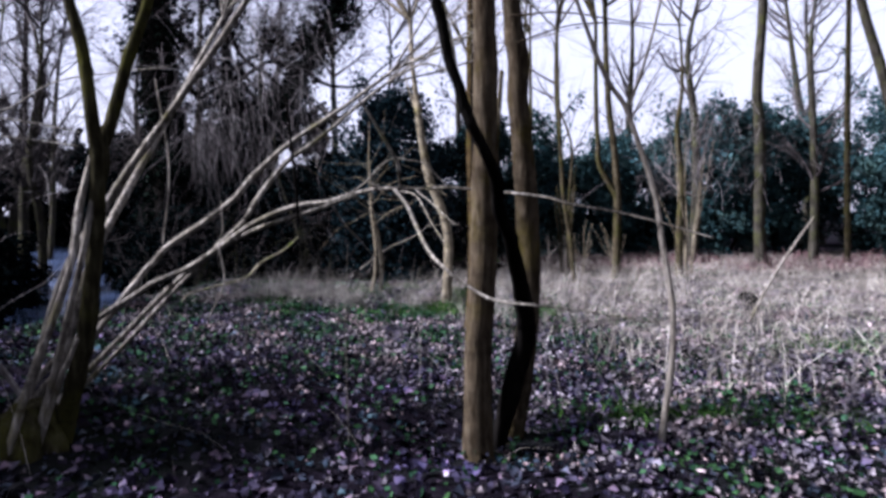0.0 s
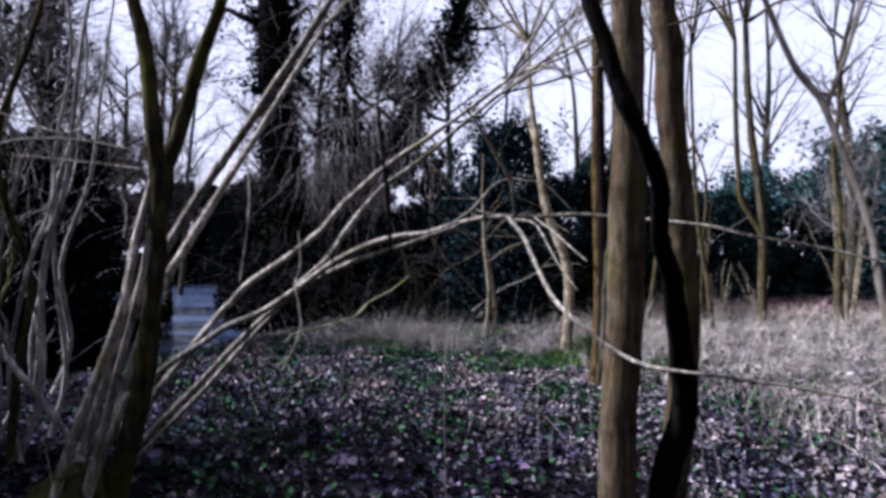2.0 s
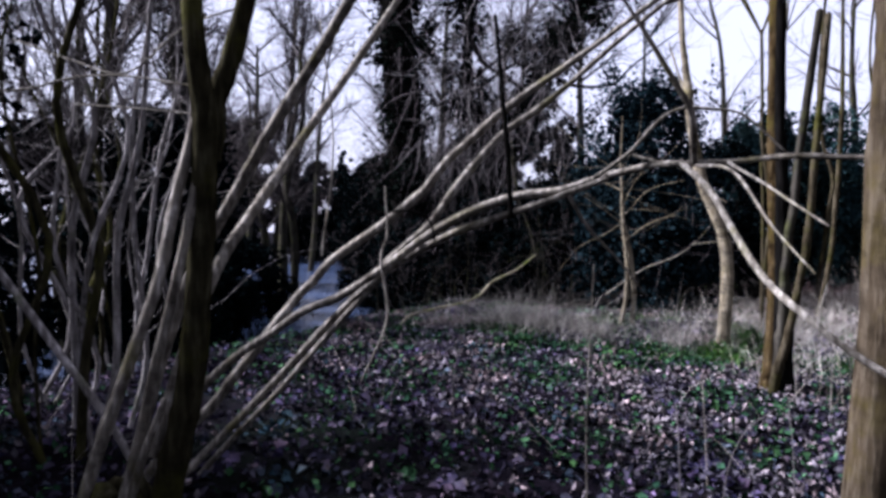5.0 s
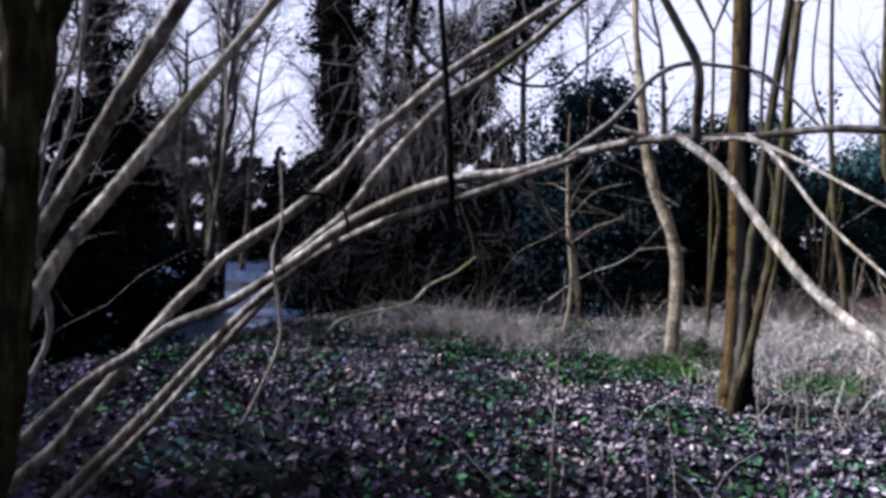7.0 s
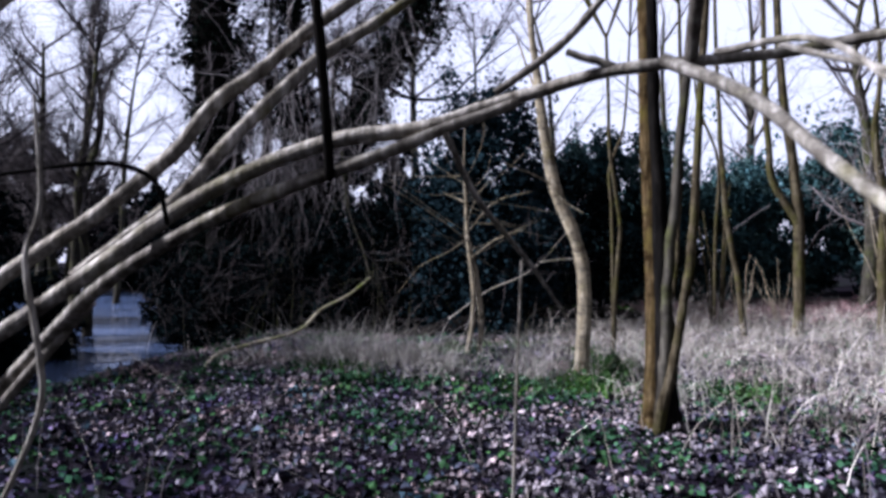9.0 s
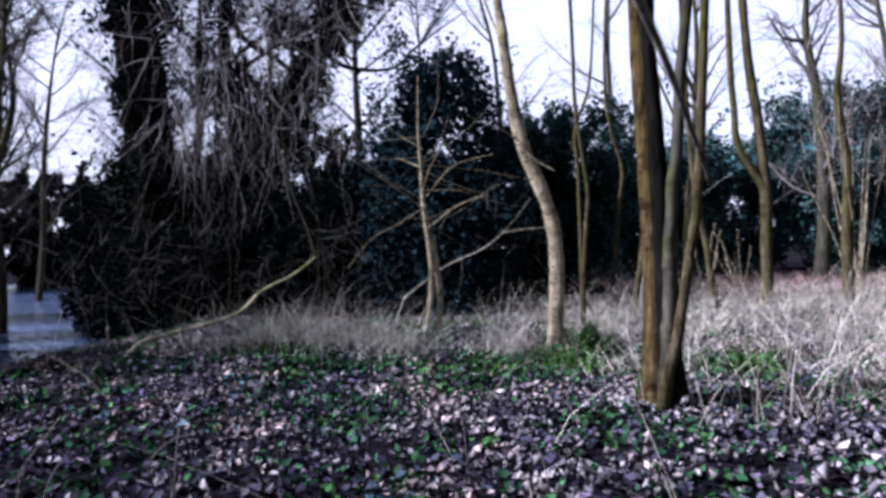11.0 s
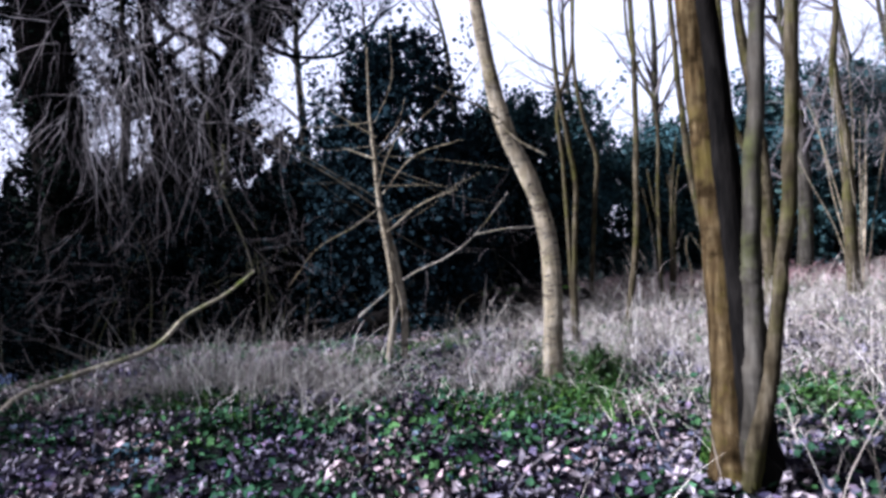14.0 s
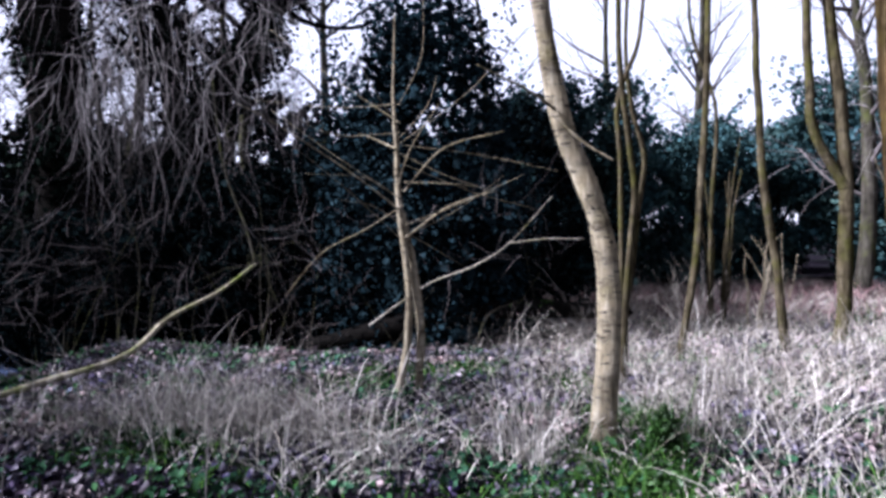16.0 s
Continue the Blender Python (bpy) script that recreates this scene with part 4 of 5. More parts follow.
# mostly unseen evergreens right of the clearing, behind and left, added to block light
WALL += [(13.5, 13, 7, 5, 10), (13, 7, 7, 6, 11), (11.5, 1, 7, 6, 11), (10, -5, 7, 6, 12), (5, -8, 7, 5, 12), (-1, -8.5, 7, 5, 12), (-7, -8, 7, 5, 11), (-5.8, 4.9, 2.0, 1.9, 2.5), (-8.4, 3.8, 3.6, 3.2, 5.6), (-8.4, 0.8, 4.0, 3.6, 8.0)]
for i, (x, y, w, d, h) in enumerate(WALL):
    evergreen(x, y, w, d, h * (rng.uniform(0.62, 1.06) if y > 21 and x > 0 else rng.uniform(0.92, 1.08)), 210 + i, int((2500 if y < 14 and (x > 9 or y < 4.5) else 9000) if y < 20 else (16500 if y < 40 else 10000)), (0.42 if y < 14 and (x > 9 or y < 4.5) else 0.1) if y < 20 else (0.112 if y < 40 else 0.37))

# ---- bare wood in the distance ----


def far_tree(x, y, h, seed, thick=0.16):
    rng = np.random.default_rng(seed)
    z0 = float(ground_z(x, y)) - 0.1
    owner = thing("bare_tree", Vector((x, y, z0)), "tall bare grey winter tree far behind", "tree", "far winter trees")
    lean = rng.normal(0, 0.05, 2)
    pts = [np.array([x, y, z0]) + np.array([lean[0] * s * h, lean[1] * s * h, s * h]) + rng.normal(0, 0.15, 3) * (s > 0) for s in (0, 0.25, 0.5, 0.75, 1.0)]
    part("trunk", *tube(pts, (thick, thick * 0.7, thick * 0.2), 8, 4, 0.06, seed, 0.2), BARK_FAR, owner)
    path = spline(pts, 8)
    pieces, st, dr = [], [], []
    for k in range(16):
        p = path[rng.integers(len(path) // 4, len(path))]
        a = rng.uniform(0, 2 * math.pi)
        d = np.array([math.cos(a), math.sin(a), rng.uniform(0.5, 1.6)])
        d /= np.linalg.norm(d)
        L = h * rng.uniform(0.12, 0.3)
        q = [p, p + d * L * 0.5 + rng.normal(0, 0.1, 3), p + d * L + np.array([0, 0, 0.2])]
        pieces.append(tube(q, (thick * 0.3, thick * 0.18, 0.012), 5, 3, 0.05, int(rng.integers(1e6))))
        for _ in range(36 if x < -2 else 14):
            s = rng.uniform(0.2, 1)
            st.append(p + (q[2] - p) * s)
            e = d + rng.normal(0, 0.6, 3)
            dr.append(e / np.linalg.norm(e))
    pieces.append(sprays(rng, np.array(st), np.array(dr), h * 0.11, 0.012, 3, 0.3))
    part("crown", *joined(pieces), TWIGS, owner, "fine bare twigs", "stuff")


rng = np.random.default_rng(41)
spots = [(-16, 14, 9), (-13, 17.5, 10), (-19, 20, 11), (-16, 25, 10), (-22, 30, 12), (-10, 27, 11), (-13, 33, 12), (-7, 30, 11), (-3, 33, 11), (1, 31, 11), (5.5, 34, 12), (-25, 17, 11), (-28, 24, 12), (9, 33, 12), (11, 20.5, 9), (14.5, 28, 11), (18, 33, 12), (22, 31, 12), (7.5, 21, 8.5), (-11, 12, 8), (-14, 9.5, 9), (-18, 11, 10), (-9.5, 10.5, 8), (-20, 35, 12), (-25, 36, 11), (-16.5, 39, 13), (-30, 40, 12), (-6.5, 25.5, 10), (-4.2, 26, 11), (-9.5, 23.5, 10), (-17, 27, 11), (-14.5, 24, 10), (-19.5, 26, 10), (-12.5, 21.5, 9)]
for i, (x, y, h) in enumerate(spots):
    far_tree(x, y, h * rng.uniform(0.9, 1.15), 300 + i, 0.09 + 0.012 * h * rng.uniform(0.4, 1.0))

# ---- hanging bleached vine stems before the ivy trees ----
rng = np.random.default_rng(51)
vine = thing("vine_tangle", Vector((-5.2, 17.2, 0)), "curtain of bleached hanging vine stems before dark ivy", "vine")
def vine_set(n, low, high, length, r, sag, seed):
    g = np.random.default_rng(seed)
    st = np.stack([g.uniform(-6.6, -2.9, n), g.uniform(16.0, 18.4, n), g.uniform(low, high, n)], 1)
    dr = g.normal(0, 0.5, (n, 3)) + (0.1, 0, -0.5)
    return sprays(g, st, dr / np.linalg.norm(dr, axis=1)[:, None], length, r, 9, 0.16, sag)


for k in range(60):
    part("vine_stem", *vine_set(1, 3.4, 5.8, 1.9, 0.007, 0.07, 500 + k), VINE, vine)
g = np.random.default_rng(640)
vh = np.stack([g.normal(-5.6, 0.4, 110), g.uniform(16.4, 17.4, 110), g.uniform(2.9, 4.2, 110)], 1)
vd = g.normal(0, 0.2, (110, 3)) + (0, 0, -1)
part("vine_curtain", *sprays(g, vh, vd / np.linalg.norm(vd, axis=1)[:, None], 1.3, 0.005, 8, 0.13), VINE, vine, "", "stuff")
part("vine_fringe", *joined([vine_set(220, 3.2, 6.5, 1.3, 0.0055, 0.06, 601), vine_set(40, 2.4, 3.8, 0.9, 0.005, -0.02, 602), vine_set(110, 4.5, 9.0, 1.9, 0.0075, 0.04, 603)]), VINE, vine, "", "stuff")

# thin bare stems of the undergrowth before the ivy trees
g = np.random.default_rng(655)
under = thing("bare_undergrowth", Vector((-4.6, 16.4, float(ground_z(-4.6, 16.4)))), "tangle of thin bare stems before dark undergrowth", "shrub")
for k in range(34):
    ux, uy = float(g.uniform(-8.2, 0.4)), float(g.uniform(15.2, 17.0))
    top = g.normal(0, 0.35, 3) + (0, 0, g.uniform(0.7, 1.7))
    p = np.array((ux, uy, float(ground_z(ux, uy)) - 0.03))
    part("stem", *tube([p, p + top * 0.5 + g.normal(0, 0.08, 3), p + top + g.normal(0, 0.12, 3)], (0.009, 0.006, 0.003), 5, 4, 0.05, 660 + k), BARK_FAR, under)
un = np.stack([g.uniform(-8.4, 0.4, 420), g.uniform(15.2, 17.2, 420), g.uniform(0.1, 1.7, 420)], 1)
ud = g.normal(0, 0.7, (420, 3)) + (0, 0, 0.35)
part("twig_fringe", *sprays(g, un, ud / np.linalg.norm(ud, axis=1)[:, None], 0.8, 0.0042, 5, 0.25), TWIGS, under, "", "stuff")

# ---- ground cover ----


def on_ground(rng, n, x0, x1, y0, y1, keep=None, lift=0.0):
    x, y = rng.uniform(x0, x1, n), rng.uniform(y0, y1, n)
    if keep is not None:
        k = rng.random(n) < keep(x, y)
        x, y = x[k], y[k]
    return np.stack([x, y, ground_z(x, y) + lift], 1)


def patchy(x, y, f, ph):
    return 0.5 + 0.5 * np.sin(f * x + ph) * np.sin(f * 1.13 * y + 1.7 * ph) + 0.25 * np.sin(2.3 * f * x - 1.9 * f * y + ph)


def grassy(x, y):
    """How much dry grass stands: the clearing, and the bank top."""
    clear = smooth01((x + 0.55 + 0.22 * (y - 11)) / 1.8) * smooth01((y - 4.5) / 5)
    bank = 1.3 * np.exp(-((x + 2.4) / 1.3) ** 2 - ((y - 11.95) / 0.38) ** 2) * rag(x + 3, y)
    tuft = np.exp(-((x + 0.6) / 0.45) ** 2 - ((y - 11.7) / 0.5) ** 2)
    bare = np.exp(-((x - 1.8) / 1.0) ** 2 - ((y - 8.2) / 1.4) ** 2)
    ivy_gap = np.exp(-((x - 1.45) / 0.6) ** 2 - ((y - 10.3) / 0.8) ** 2)
    return np.clip(clear + bank + tuft - 0.9 * ivy_gap - 0.75 * bare, 0, 1)


def ivy_bed(x, y):
    """Where the ground ivy closes over: beside the pale tree's foot and behind the straight tree."""
    return np.exp(-((x + 1.5) / 1.5) ** 2 - ((y - 10.65) / 0.8) ** 2) + 0.8 * np.exp(-((x - 0.2) / 0.7) ** 2 - ((y - 10.3) / 0.5) ** 2) + np.exp(-((x - 1.45) / 0.6) ** 2 - ((y - 10.3) / 0.8) ** 2)


def rag(x, y):
    """Uneven patches a hand to an arm wide, from 0 to 1."""
    u, v = x + 0.22 * np.sin(2.7 * y + 1.0), y + 0.2 * np.sin(3.1 * x + 0.4)
    w = np.sin(3.9 * u + 1.3 * v) + np.sin(4.7 * v - 1.9 * u + 2.0) + 0.8 * np.sin(7.3 * u - 3.1 * v + 1.0) + 0.6 * np.sin(11.3 * v + 6.1 * u)
    return np.clip(0.5 + 0.33 * w, 0, 1)


def floor_shade(x, y):
    """Painted shade on the floor under the hazel and along the path, fading towards the clearing."""
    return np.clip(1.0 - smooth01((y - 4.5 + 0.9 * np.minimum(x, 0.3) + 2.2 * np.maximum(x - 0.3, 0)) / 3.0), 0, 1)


rng = np.random.default_rng(71)
lt = on_ground(rng, 130000, -9, 10, -5, 19, lambda x, y: (0.9 - 0.5 * grassy(x, y)) * (1 - 0.15 * floor_shade(x, y)) * smooth01((20 - y) / 6), 0.012)
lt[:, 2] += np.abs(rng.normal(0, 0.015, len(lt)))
tagged(new("dark_leaves", mesh_of("dark_leaves", *leaves(rng, lt, 0.06, 0.5, 0.38, 0.25, simple=True), LEAF_DARK)), "dark fallen leaves covering the ground", "leaves", "", "stuff")
# pale leaves thinned out to imitate the shade round the hazel's foot
lt = on_ground(rng, 170000, -7, 8, 1, 20, lambda x, y: (0.08 + 0.92 * rag(x, y)) * (1 - 0.93 * floor_shade(x, y)) * (1 - 0.85 * np.exp(-((x + 2.2) / 1.6) ** 2 - ((y - 3.6) / 1.7) ** 2)) * (1 - 0.6 * np.minimum(ivy_bed(x, y), 1)) * (1 - 0.6 * np.exp(-((x - 1.8) / 1.0) ** 2 - ((y - 8.2) / 1.4) ** 2)) * smooth01((21 - y) / 6), 0.025)
lt[:, 2] += np.abs(rng.normal(0, 0.02, len(lt)))
tagged(new("leaf_litter", mesh_of("leaf_litter", *leaves(rng, lt, 0.043, 0.35, 0.3, 0.5, 0.5), LEAF_LITTER)), "bleached curled fallen leaves scattered on the ground", "leaves", "", "stuff")
iv = on_ground(rng, 90000, -6, 7, 3, 18, lambda x, y: np.clip(0.45 * patchy(x, y, 1.5, 0.6) + 0.75 * (1 - rag(x, y)) - 0.25 + 0.42 * ivy_bed(x, y), 0, 1) * (1 - 0.5 * floor_shade(x, y)) * (1 - 0.6 * grassy(x, y)) * (0.5 + 0.5 * smooth01((y - 5) / 4)), 0.03)
iv[:, 2] += np.abs(rng.normal(0, 0.03, len(iv))) + 0.05 * (1 - rag(iv[:, 0], iv[:, 1])) * ivy_bed(iv[:, 0], iv[:, 1])
tagged(new("ground_ivy", mesh_of("ground_ivy", *leaves(rng, iv, 0.05, 0.45, 0.34), LEAF_GREEN)), "dark green ivy creeping through the fallen leaves", "plants", "", "stuff")
gr = on_ground(rng, 190000, -5, 15, 4, 25, lambda x, y: grassy(x, y) * np.clip(patchy(x, y, 2.3, 2.0) + 0.25, 0.15, 1))
tagged(new("dry_grass", mesh_of("dry_grass", *blades(rng, gr, 0.135, 1.0, 0.0036, 0.5, 0.9), GRASS_DRY)), "bleached dry winter grass, matted and bent", "grass", "", "stuff")

st = on_ground(rng, 34000, -5, 9, 4, 17, lambda x, y: np.clip(0.02 + 0.6 * grassy(x, y), 0, 1) * (1 - 0.65 * smooth01((x - 0.5) / 0.6) * smooth01((10.5 - y) / 2)) * np.clip(patchy(x, y, 1.9, 0.4), 0.05, 1), 0.01)
tagged(new("straw", mesh_of("straw", *blades(rng, st, 0.42, 1.0, 0.0021, 0.5, 0.3), GRASS_DRY)), "long pale dead grass stems sprawling over the ground", "grass", "", "stuff")


def tuft(name, x, y, n, spread, height, mat, label, category, seed, lean=0.3, width=0.004, droop=0.25, group=""):
    g = np.random.default_rng(seed)
    p = np.stack([x + g.normal(0, spread, n), y + g.normal(0, spread * 0.7, n), np.zeros(n)], 1)
    p[:, 2] = ground_z(p[:, 0], p[:, 1])
    o = new(name, mesh_of(name, *(lambda vf: (vf[0] - np.array((x, y, 0)), vf[1]))(blades(g, p, height, lean, width, 0.45, droop)), mat))
    o.location = (x, y, 0)
    return tagged(o, label, category, group, "stuff")


BANK = [(-0.5, 11.5, 110, 0.12, 0.5, 0.25), (-0.48, 11.25, 70, 0.1, 0.42, 0.3), (-2.9, 11.7, 230, 0.22, 0.42, 0.6), (-2.3, 11.55, 250, 0.25, 0.42, 0.65), (-3.6, 11.9, 110, 0.25, 0.36, 0.7), (-1.8, 11.5, 160, 0.2, 0.36, 0.7), (-1.35, 11.15, 120, 0.18, 0.4, 0.95), (-2.5, 12.2, 130, 0.3, 0.42, 0.5),
        (-3.1, 12.3, 110, 0.3, 0.4, 0.5), (-4.1, 12.0, 80, 0.25, 0.3, 0.8), (-1.6, 10.9, 90, 0.2, 0.36, 0.9), (-2.6, 11.4, 70, 0.25, 0.34, 0.9), (0.6, 12.4, 90, 0.25, 0.4, 0.6), (1.0, 11.6, 90, 0.3, 0.42, 0.7), (1.4, 13.2, 90, 0.3, 0.4, 0.7), (0.9, 10.4, 70, 0.25, 0.36, 0.8)]
DRY = [(-0.25, 12.3, 60, 0.15, 0.4), (-2.0, 12.1, 90, 0.3, 0.35), (-1.7, 11.4, 60, 0.2, 0.3),
       (1.1, 8.6, 40, 0.3, 0.45), (1.6, 9.4, 50, 0.3, 0.5), (2.3, 10.3, 100, 0.35, 0.5), (1.9, 7.4, 80, 0.3, 0.45), (2.6, 6.3, 80, 0.35, 0.45), (1.2, 12.6, 90, 0.3, 0.4), (0.9, 14.0, 90, 0.35, 0.4), (2.3, 13.2, 100, 0.4, 0.45), (3.4, 12.0, 110, 0.45, 0.5), (2.2, 16.0, 90, 0.5, 0.6), (3.0, 18.0, 90, 0.5, 0.7), (1.6, 17.5, 70, 0.4, 0.7), (4.4, 14.5, 110, 0.5, 0.5), (3.6, 8.8, 90, 0.4, 0.45)]
for i, (x, y, n, s, hh) in enumerate(DRY):
    tuft("dry_grass_tuft", x, y, n, s, hh, GRASS_DRY, "bleached tuft of bent dead grass stems" if hh < 0.42 else "bleached upright tuft of dead grass stems", "grass", 700 + i, 0.9 if hh < 0.42 else 0.35, 0.003, 0.8 if hh < 0.42 else 0.3, "dry grass tufts")
for i, (x, y, n, sp, hh, le) in enumerate(BANK):
    tuft("dry_grass_tuft", x, y, n, sp, hh, STRAW, "tangled tuft of bleached straw stems on the bank" if x < -1 else "upright tuft of bleached straw stems", "grass", 760 + i, le, 0.0026, 0.3, "dry grass tufts")
GREEN = [(0.1, 11.0, 500, 0.2, 0.16), (0.42, 11.75, 200, 0.13, 0.2), (0.05, 10.65, 420, 0.25, 0.14), (0.2, 13.2, 220, 0.15, 0.16), (-2.75, 11.3, 420, 0.25, 0.13), (-0.6, 10.7, 320, 0.3, 0.11), (1.4, 10.65, 420, 0.25, 0.14), (-0.95, 13.8, 320, 0.3, 0.16), (-1.85, 13.4, 260, 0.25, 0.14),
         (4.45, 7.8, 600, 0.45, 0.14), (1.4, 5.2, 320, 0.2, 0.12), (2.0, 5.2, 280, 0.2, 0.12), (2.95, 5.1, 240, 0.2, 0.1), (0.35, 12.2, 340, 0.25, 0.16), (-0.15, 11.5, 260, 0.12, 0.14), (-2.1, 10.9, 240, 0.3, 0.1), (1.6, 14.4, 200, 0.2, 0.14), (5.6, 17.6, 500, 0.6, 0.16)]
for i, (x, y, n, s, hh) in enumerate(GREEN):
    tuft("green_grass_clump", x, y, int(n * 0.6), s, hh, GRASS_GREEN, "fresh green grass clump among fallen leaves", "grass", 800 + i, 0.6, 0.006, 0.7, "green grass clumps")


def leafy_plant(x, y, n, wide, hgt, size, seed, label):
    """A mound of broad leaves on short stalks, leaning outwards."""
    g = np.random.default_rng(seed)
    z = float(ground_z(x, y))
    owner = thing("green_plant", Vector((x, y, z)), label, "plant", "green plants")
    u, a = np.sqrt(g.random(n)), g.uniform(0, 2 * math.pi, n)
    c = np.stack([x + u * np.cos(a) * wide / 2, y + u * np.sin(a) * wide / 2, z + 0.02 + hgt * (1 - 0.75 * u ** 2) * g.uniform(0.35, 1.0, n)], 1)
    part("leaves", *leaves(g, c, size, 0.35, 0.3, 0.2), LEAF_BROAD, owner, "", "stuff")
    k = n // 6
    root = np.stack([x + g.normal(0, wide * 0.12, k), y + g.normal(0, wide * 0.12, k), np.full(k, z)], 1)
    part("stalk_bunch", *sprays(g, root, (c[:k] - root) / (np.linalg.norm(c[:k] - root, axis=1)[:, None] + 1e-6), hgt * 0.9, 0.003, 3, 0.1), LEAF_BROAD, owner, "", "stuff")


leafy_plant(0.36, 11.4, 520, 0.24, 0.36, 0.05, 851, "upright dark green leafy plant beside a pale trunk")
leafy_plant(0.2, 10.95, 620, 0.4, 0.16, 0.045, 852, "low bright green leafy mound beside a pale trunk")
leafy_plant(1.5, 10.2, 380, 0.5, 0.12, 0.05, 853, "low blue-green leafy patch in dry grass")

# moss round the straight tree's foot
g = np.random.default_rng(91)
a = g.uniform(0, 2 * math.pi, 1500)
hgt = np.abs(g.normal(0, 0.09, 1500))
rad = 0.125 + 0.12 * np.exp(-hgt / 0.05) * g.random(1500)
mp = np.stack([0.43 + rad * np.cos(a), 9.25 + rad * np.sin(a), hgt], 1)
part("moss", *leaves(g, mp, 0.022, 0.2, 0.4), GRASS_GREEN, main_tree, "green moss collar", "stuff")

# mossy log before the undergrowth
log = thing("mossy_log", Vector((-0.2, 16.0, float(ground_z(-0.2, 16.0)))), "dark fallen log with green moss on top", "log")
part("trunk", *tube([(-2.75, 15.8, -0.05), (-1.9, 15.95, 0.12), (-1.0, 16.0, 0.32), (-0.3, 16.0, 0.4), (0.44, 16.0, 0.4), (1.4, 16.0, 0.36)], (0.1, 0.13, 0.125, 0.11, 0.08), 12, 8, 0.12, 95), BARK_BLACK, log)
mt = np.stack([g.uniform(-1.4, 1.3, 900), 16.0 + g.normal(0, 0.07, 900), np.zeros(900)], 1)
mt[:, 2] = np.interp(mt[:, 0], (-1.9, -1.0, -0.3, 0.44, 1.4), (0.12, 0.32, 0.4, 0.4, 0.36)) + 0.115 - 3.0 * (mt[:, 1] - 16.0) ** 2
mt = mt[np.sin(5 * mt[:, 0] + 1) > -0.1]
part("moss", *leaves(g, mt, 0.03, 0.4, 0.4), GRASS_GREEN, log, "green moss patches", "stuff")

# thin standing dead stems and brambles
def wand(x, y, hgt, bend, r, seed, mat=None, name="dry_stalk", label="thin bleached dead plant stem standing in leaves"):
    g = np.random.default_rng(seed)
    z = float(ground_z(x, y))
    a2 = g.uniform(0, 2 * math.pi)
    d = np.array([math.cos(a2), math.sin(a2), 0]) * bend
    pts = [np.array([x, y, z - 0.02]), np.array([x, y, z + 0.35 * hgt]) + d * 0.12, np.array([x, y, z + 0.7 * hgt]) + d * 0.45, np.array([x, y, z + hgt * (1 - 0.3 * bend)]) + d]
    v, f = tube(pts, (r, r * 0.8, r * 0.4), 5, 4, 0.05, seed)
    o = new(name, mesh_of(name, np.array(v) - np.array((x, y, z)), f, mat or VINE))
    o.location = (x, y, z)
    return tagged(o, label, "plant", "standing dead stems")


g = np.random.default_rng(97)
for i in range(46):
    x, y = (g.uniform(-3.5, 0.5), g.uniform(5.5, 12.5)) if i < 20 else (g.uniform(0.8, 4.5), g.uniform(5.5, 14))
    wand(float(x), float(y), float(g.uniform(0.25, 0.75)), float(g.uniform(0.05, 0.35)), 0.004, 900 + i)
for i in range(26):
    x, y = float(g.uniform(0.9, 5.0)), float(g.uniform(5.0, 13.0))
    wand(x, y, float(g.uniform(0.5, 1.0)), float(g.uniform(0.5, 0.9)), 0.005, 950 + i, VINE, "bramble", "arching bleached bramble cane in dry grass")

# thin sapling clumps and dead bracken along the foot of the evergreens


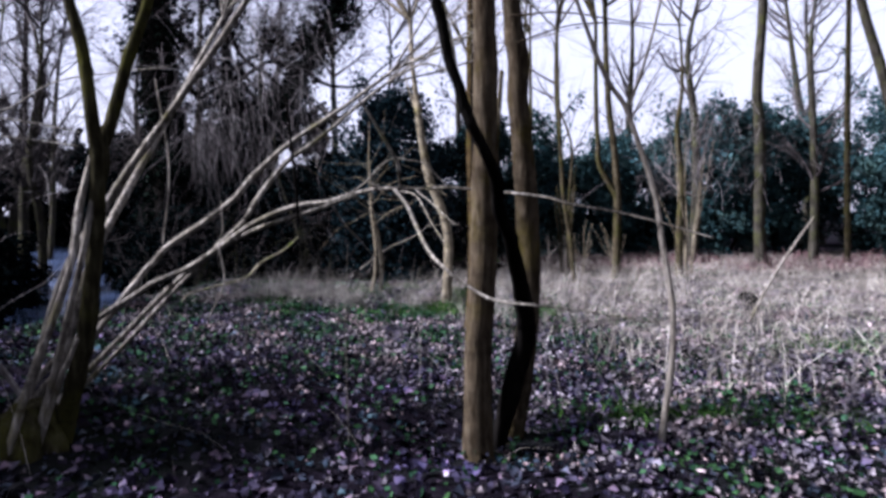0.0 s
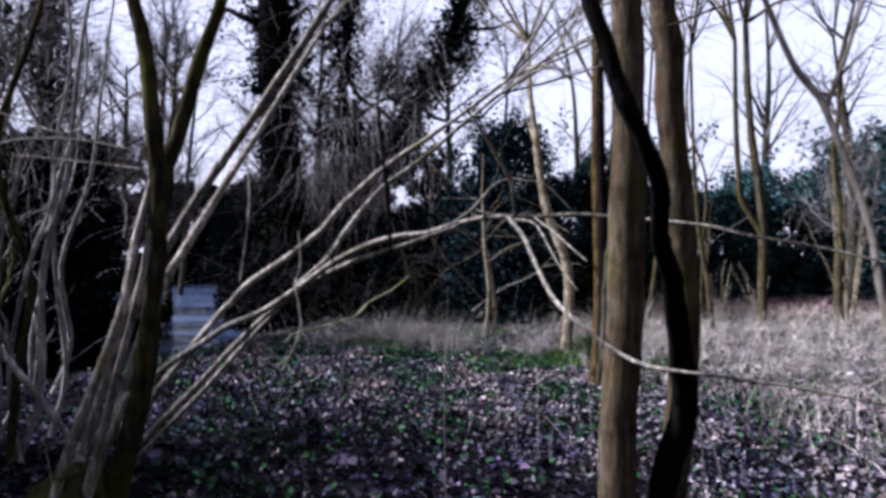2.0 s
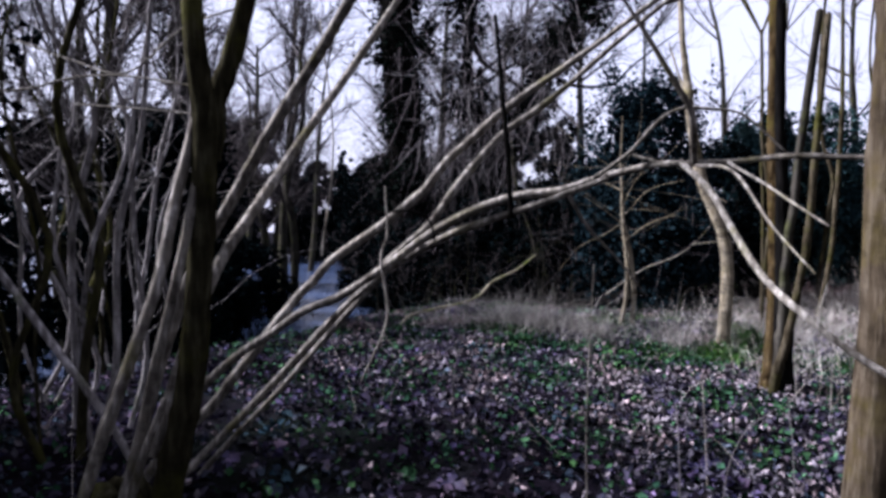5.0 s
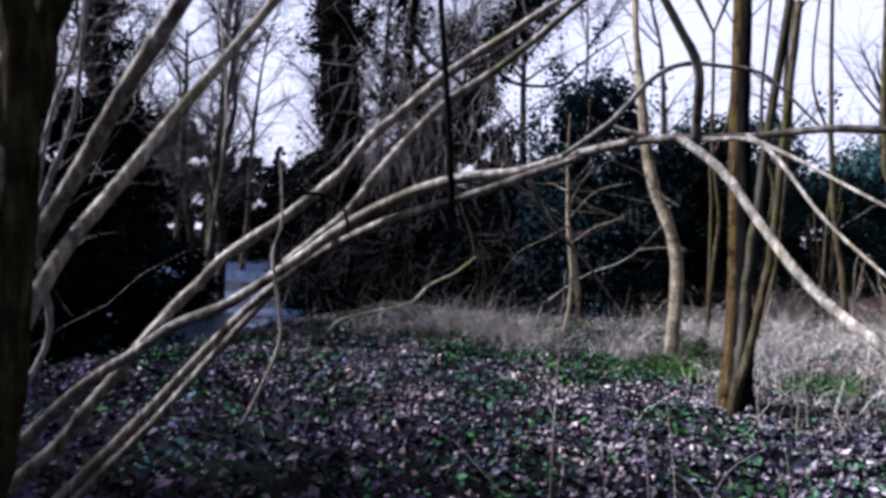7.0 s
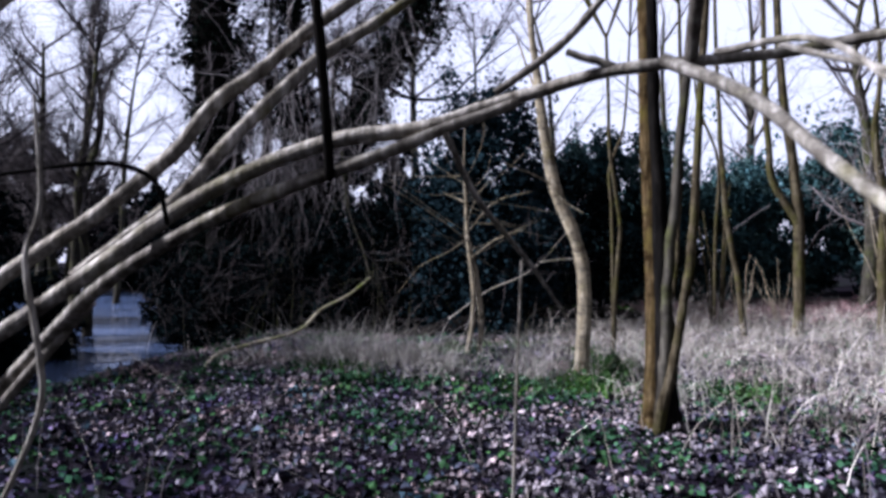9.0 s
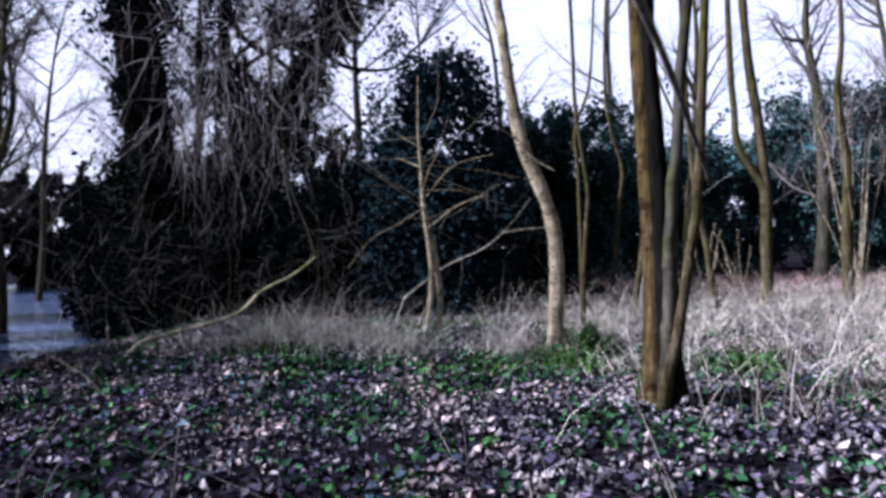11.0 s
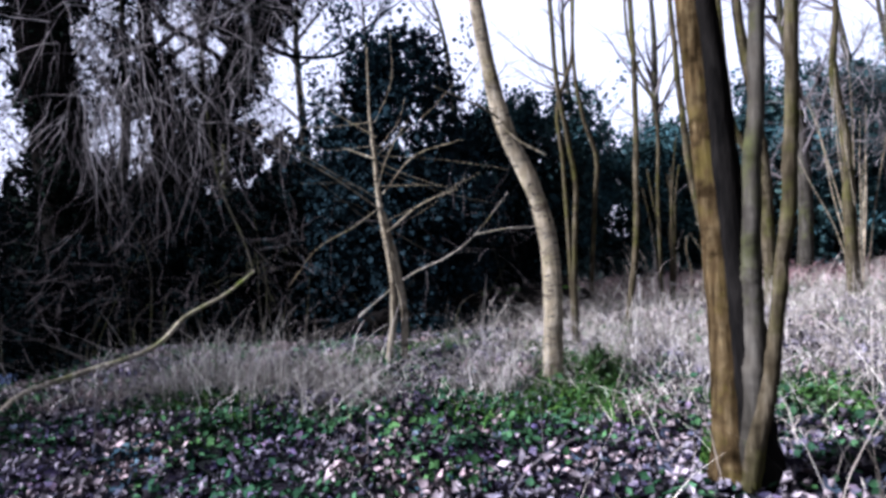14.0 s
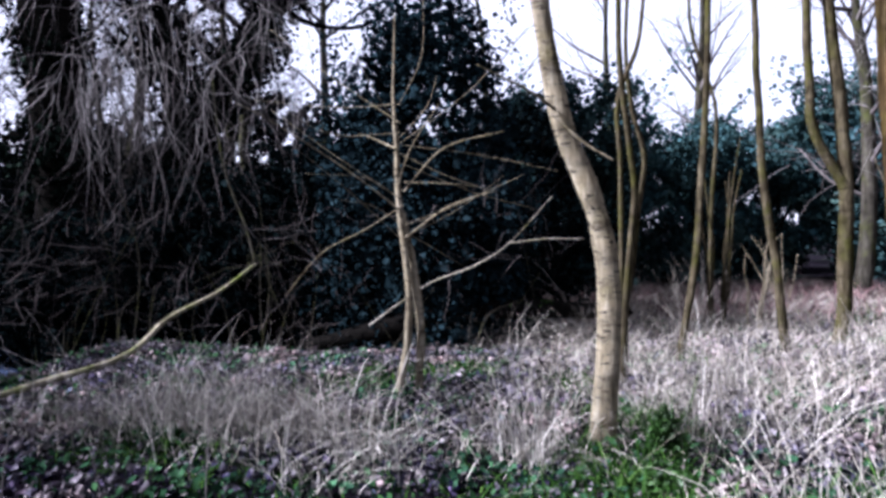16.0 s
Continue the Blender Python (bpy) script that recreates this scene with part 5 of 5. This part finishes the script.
def sapling_clump(x, y, n, hgt, spread, r, seed, mat, label):
    g = np.random.default_rng(seed)
    z = float(ground_z(x, y))
    owner = thing("sapling_clump", Vector((x, y, z)), label, "sapling", "sapling clumps")
    for k in range(n):
        a2 = g.uniform(0, 2 * math.pi)
        p = np.array([x + 0.08 * math.cos(a2), y + 0.08 * math.sin(a2), z - 0.03])
        d = np.array([math.cos(a2), math.sin(a2), 0]) * spread * g.uniform(0.3, 1.0)
        L = hgt * g.uniform(0.6, 1.1)
        pts = [p] + [p + d * q ** 1.3 + np.array([0, 0, L * q]) + g.normal(0, 0.02, 3) for q in (0.25, 0.5, 0.75, 1.0)]
        part("shoot", *tube(pts, (r, r * 0.8, r * 0.35), 6, 4, 0.06, int(g.integers(1e6))), mat, owner)
    return owner


sapling_clump(3.05, 17.2, 6, 2.6, 0.3, 0.02, 971, BARK_POLE, "clump of thin yellowish saplings before dark evergreens")
sapling_clump(3.3, 16.6, 4, 1.5, 0.35, 0.015, 972, BARK_SPOT, "clump of short pale shoots in dry grass")
sapling_clump(4.6, 18.3, 9, 1.3, 0.6, 0.008, 973, BARK_SPOT, "bushy clump of short pale shoots before dark evergreens")
bushy = sapling_clump(5.9, 16.6, 14, 3.6, 1.0, 0.012, 974, BARK_SPOT, "bushy clump of bleached shoots beside a mossy trunk")
g = np.random.default_rng(975)
tips = np.stack([g.normal(6.1, 0.75, 330), g.normal(16.7, 0.5, 330), g.uniform(1.9, 4.1, 330)], 1)
ways = g.normal(0, 0.6, (330, 3)) + (0, 0, 0.6)
part("twig_fringe", *sprays(g, tips, ways / np.linalg.norm(ways, axis=1)[:, None], 0.7, 0.006, 4, 0.3), VINE, bushy, "", "stuff")
br = on_ground(rng, 9000, 0.8, 14, 17.0, 22.5, lambda x, y: np.clip(patchy(x, y, 1.1, 0.3), 0.1, 1) * smooth01((y - 16.8 + 0.12 * x) / 1.6))
tagged(new("dead_bracken", mesh_of("dead_bracken", *blades(rng, br, 0.27, 0.6, 0.008, 0.5, 0.8), BRACKEN)), "dead red-brown bracken along the foot of the evergreens", "plants", "", "stuff")
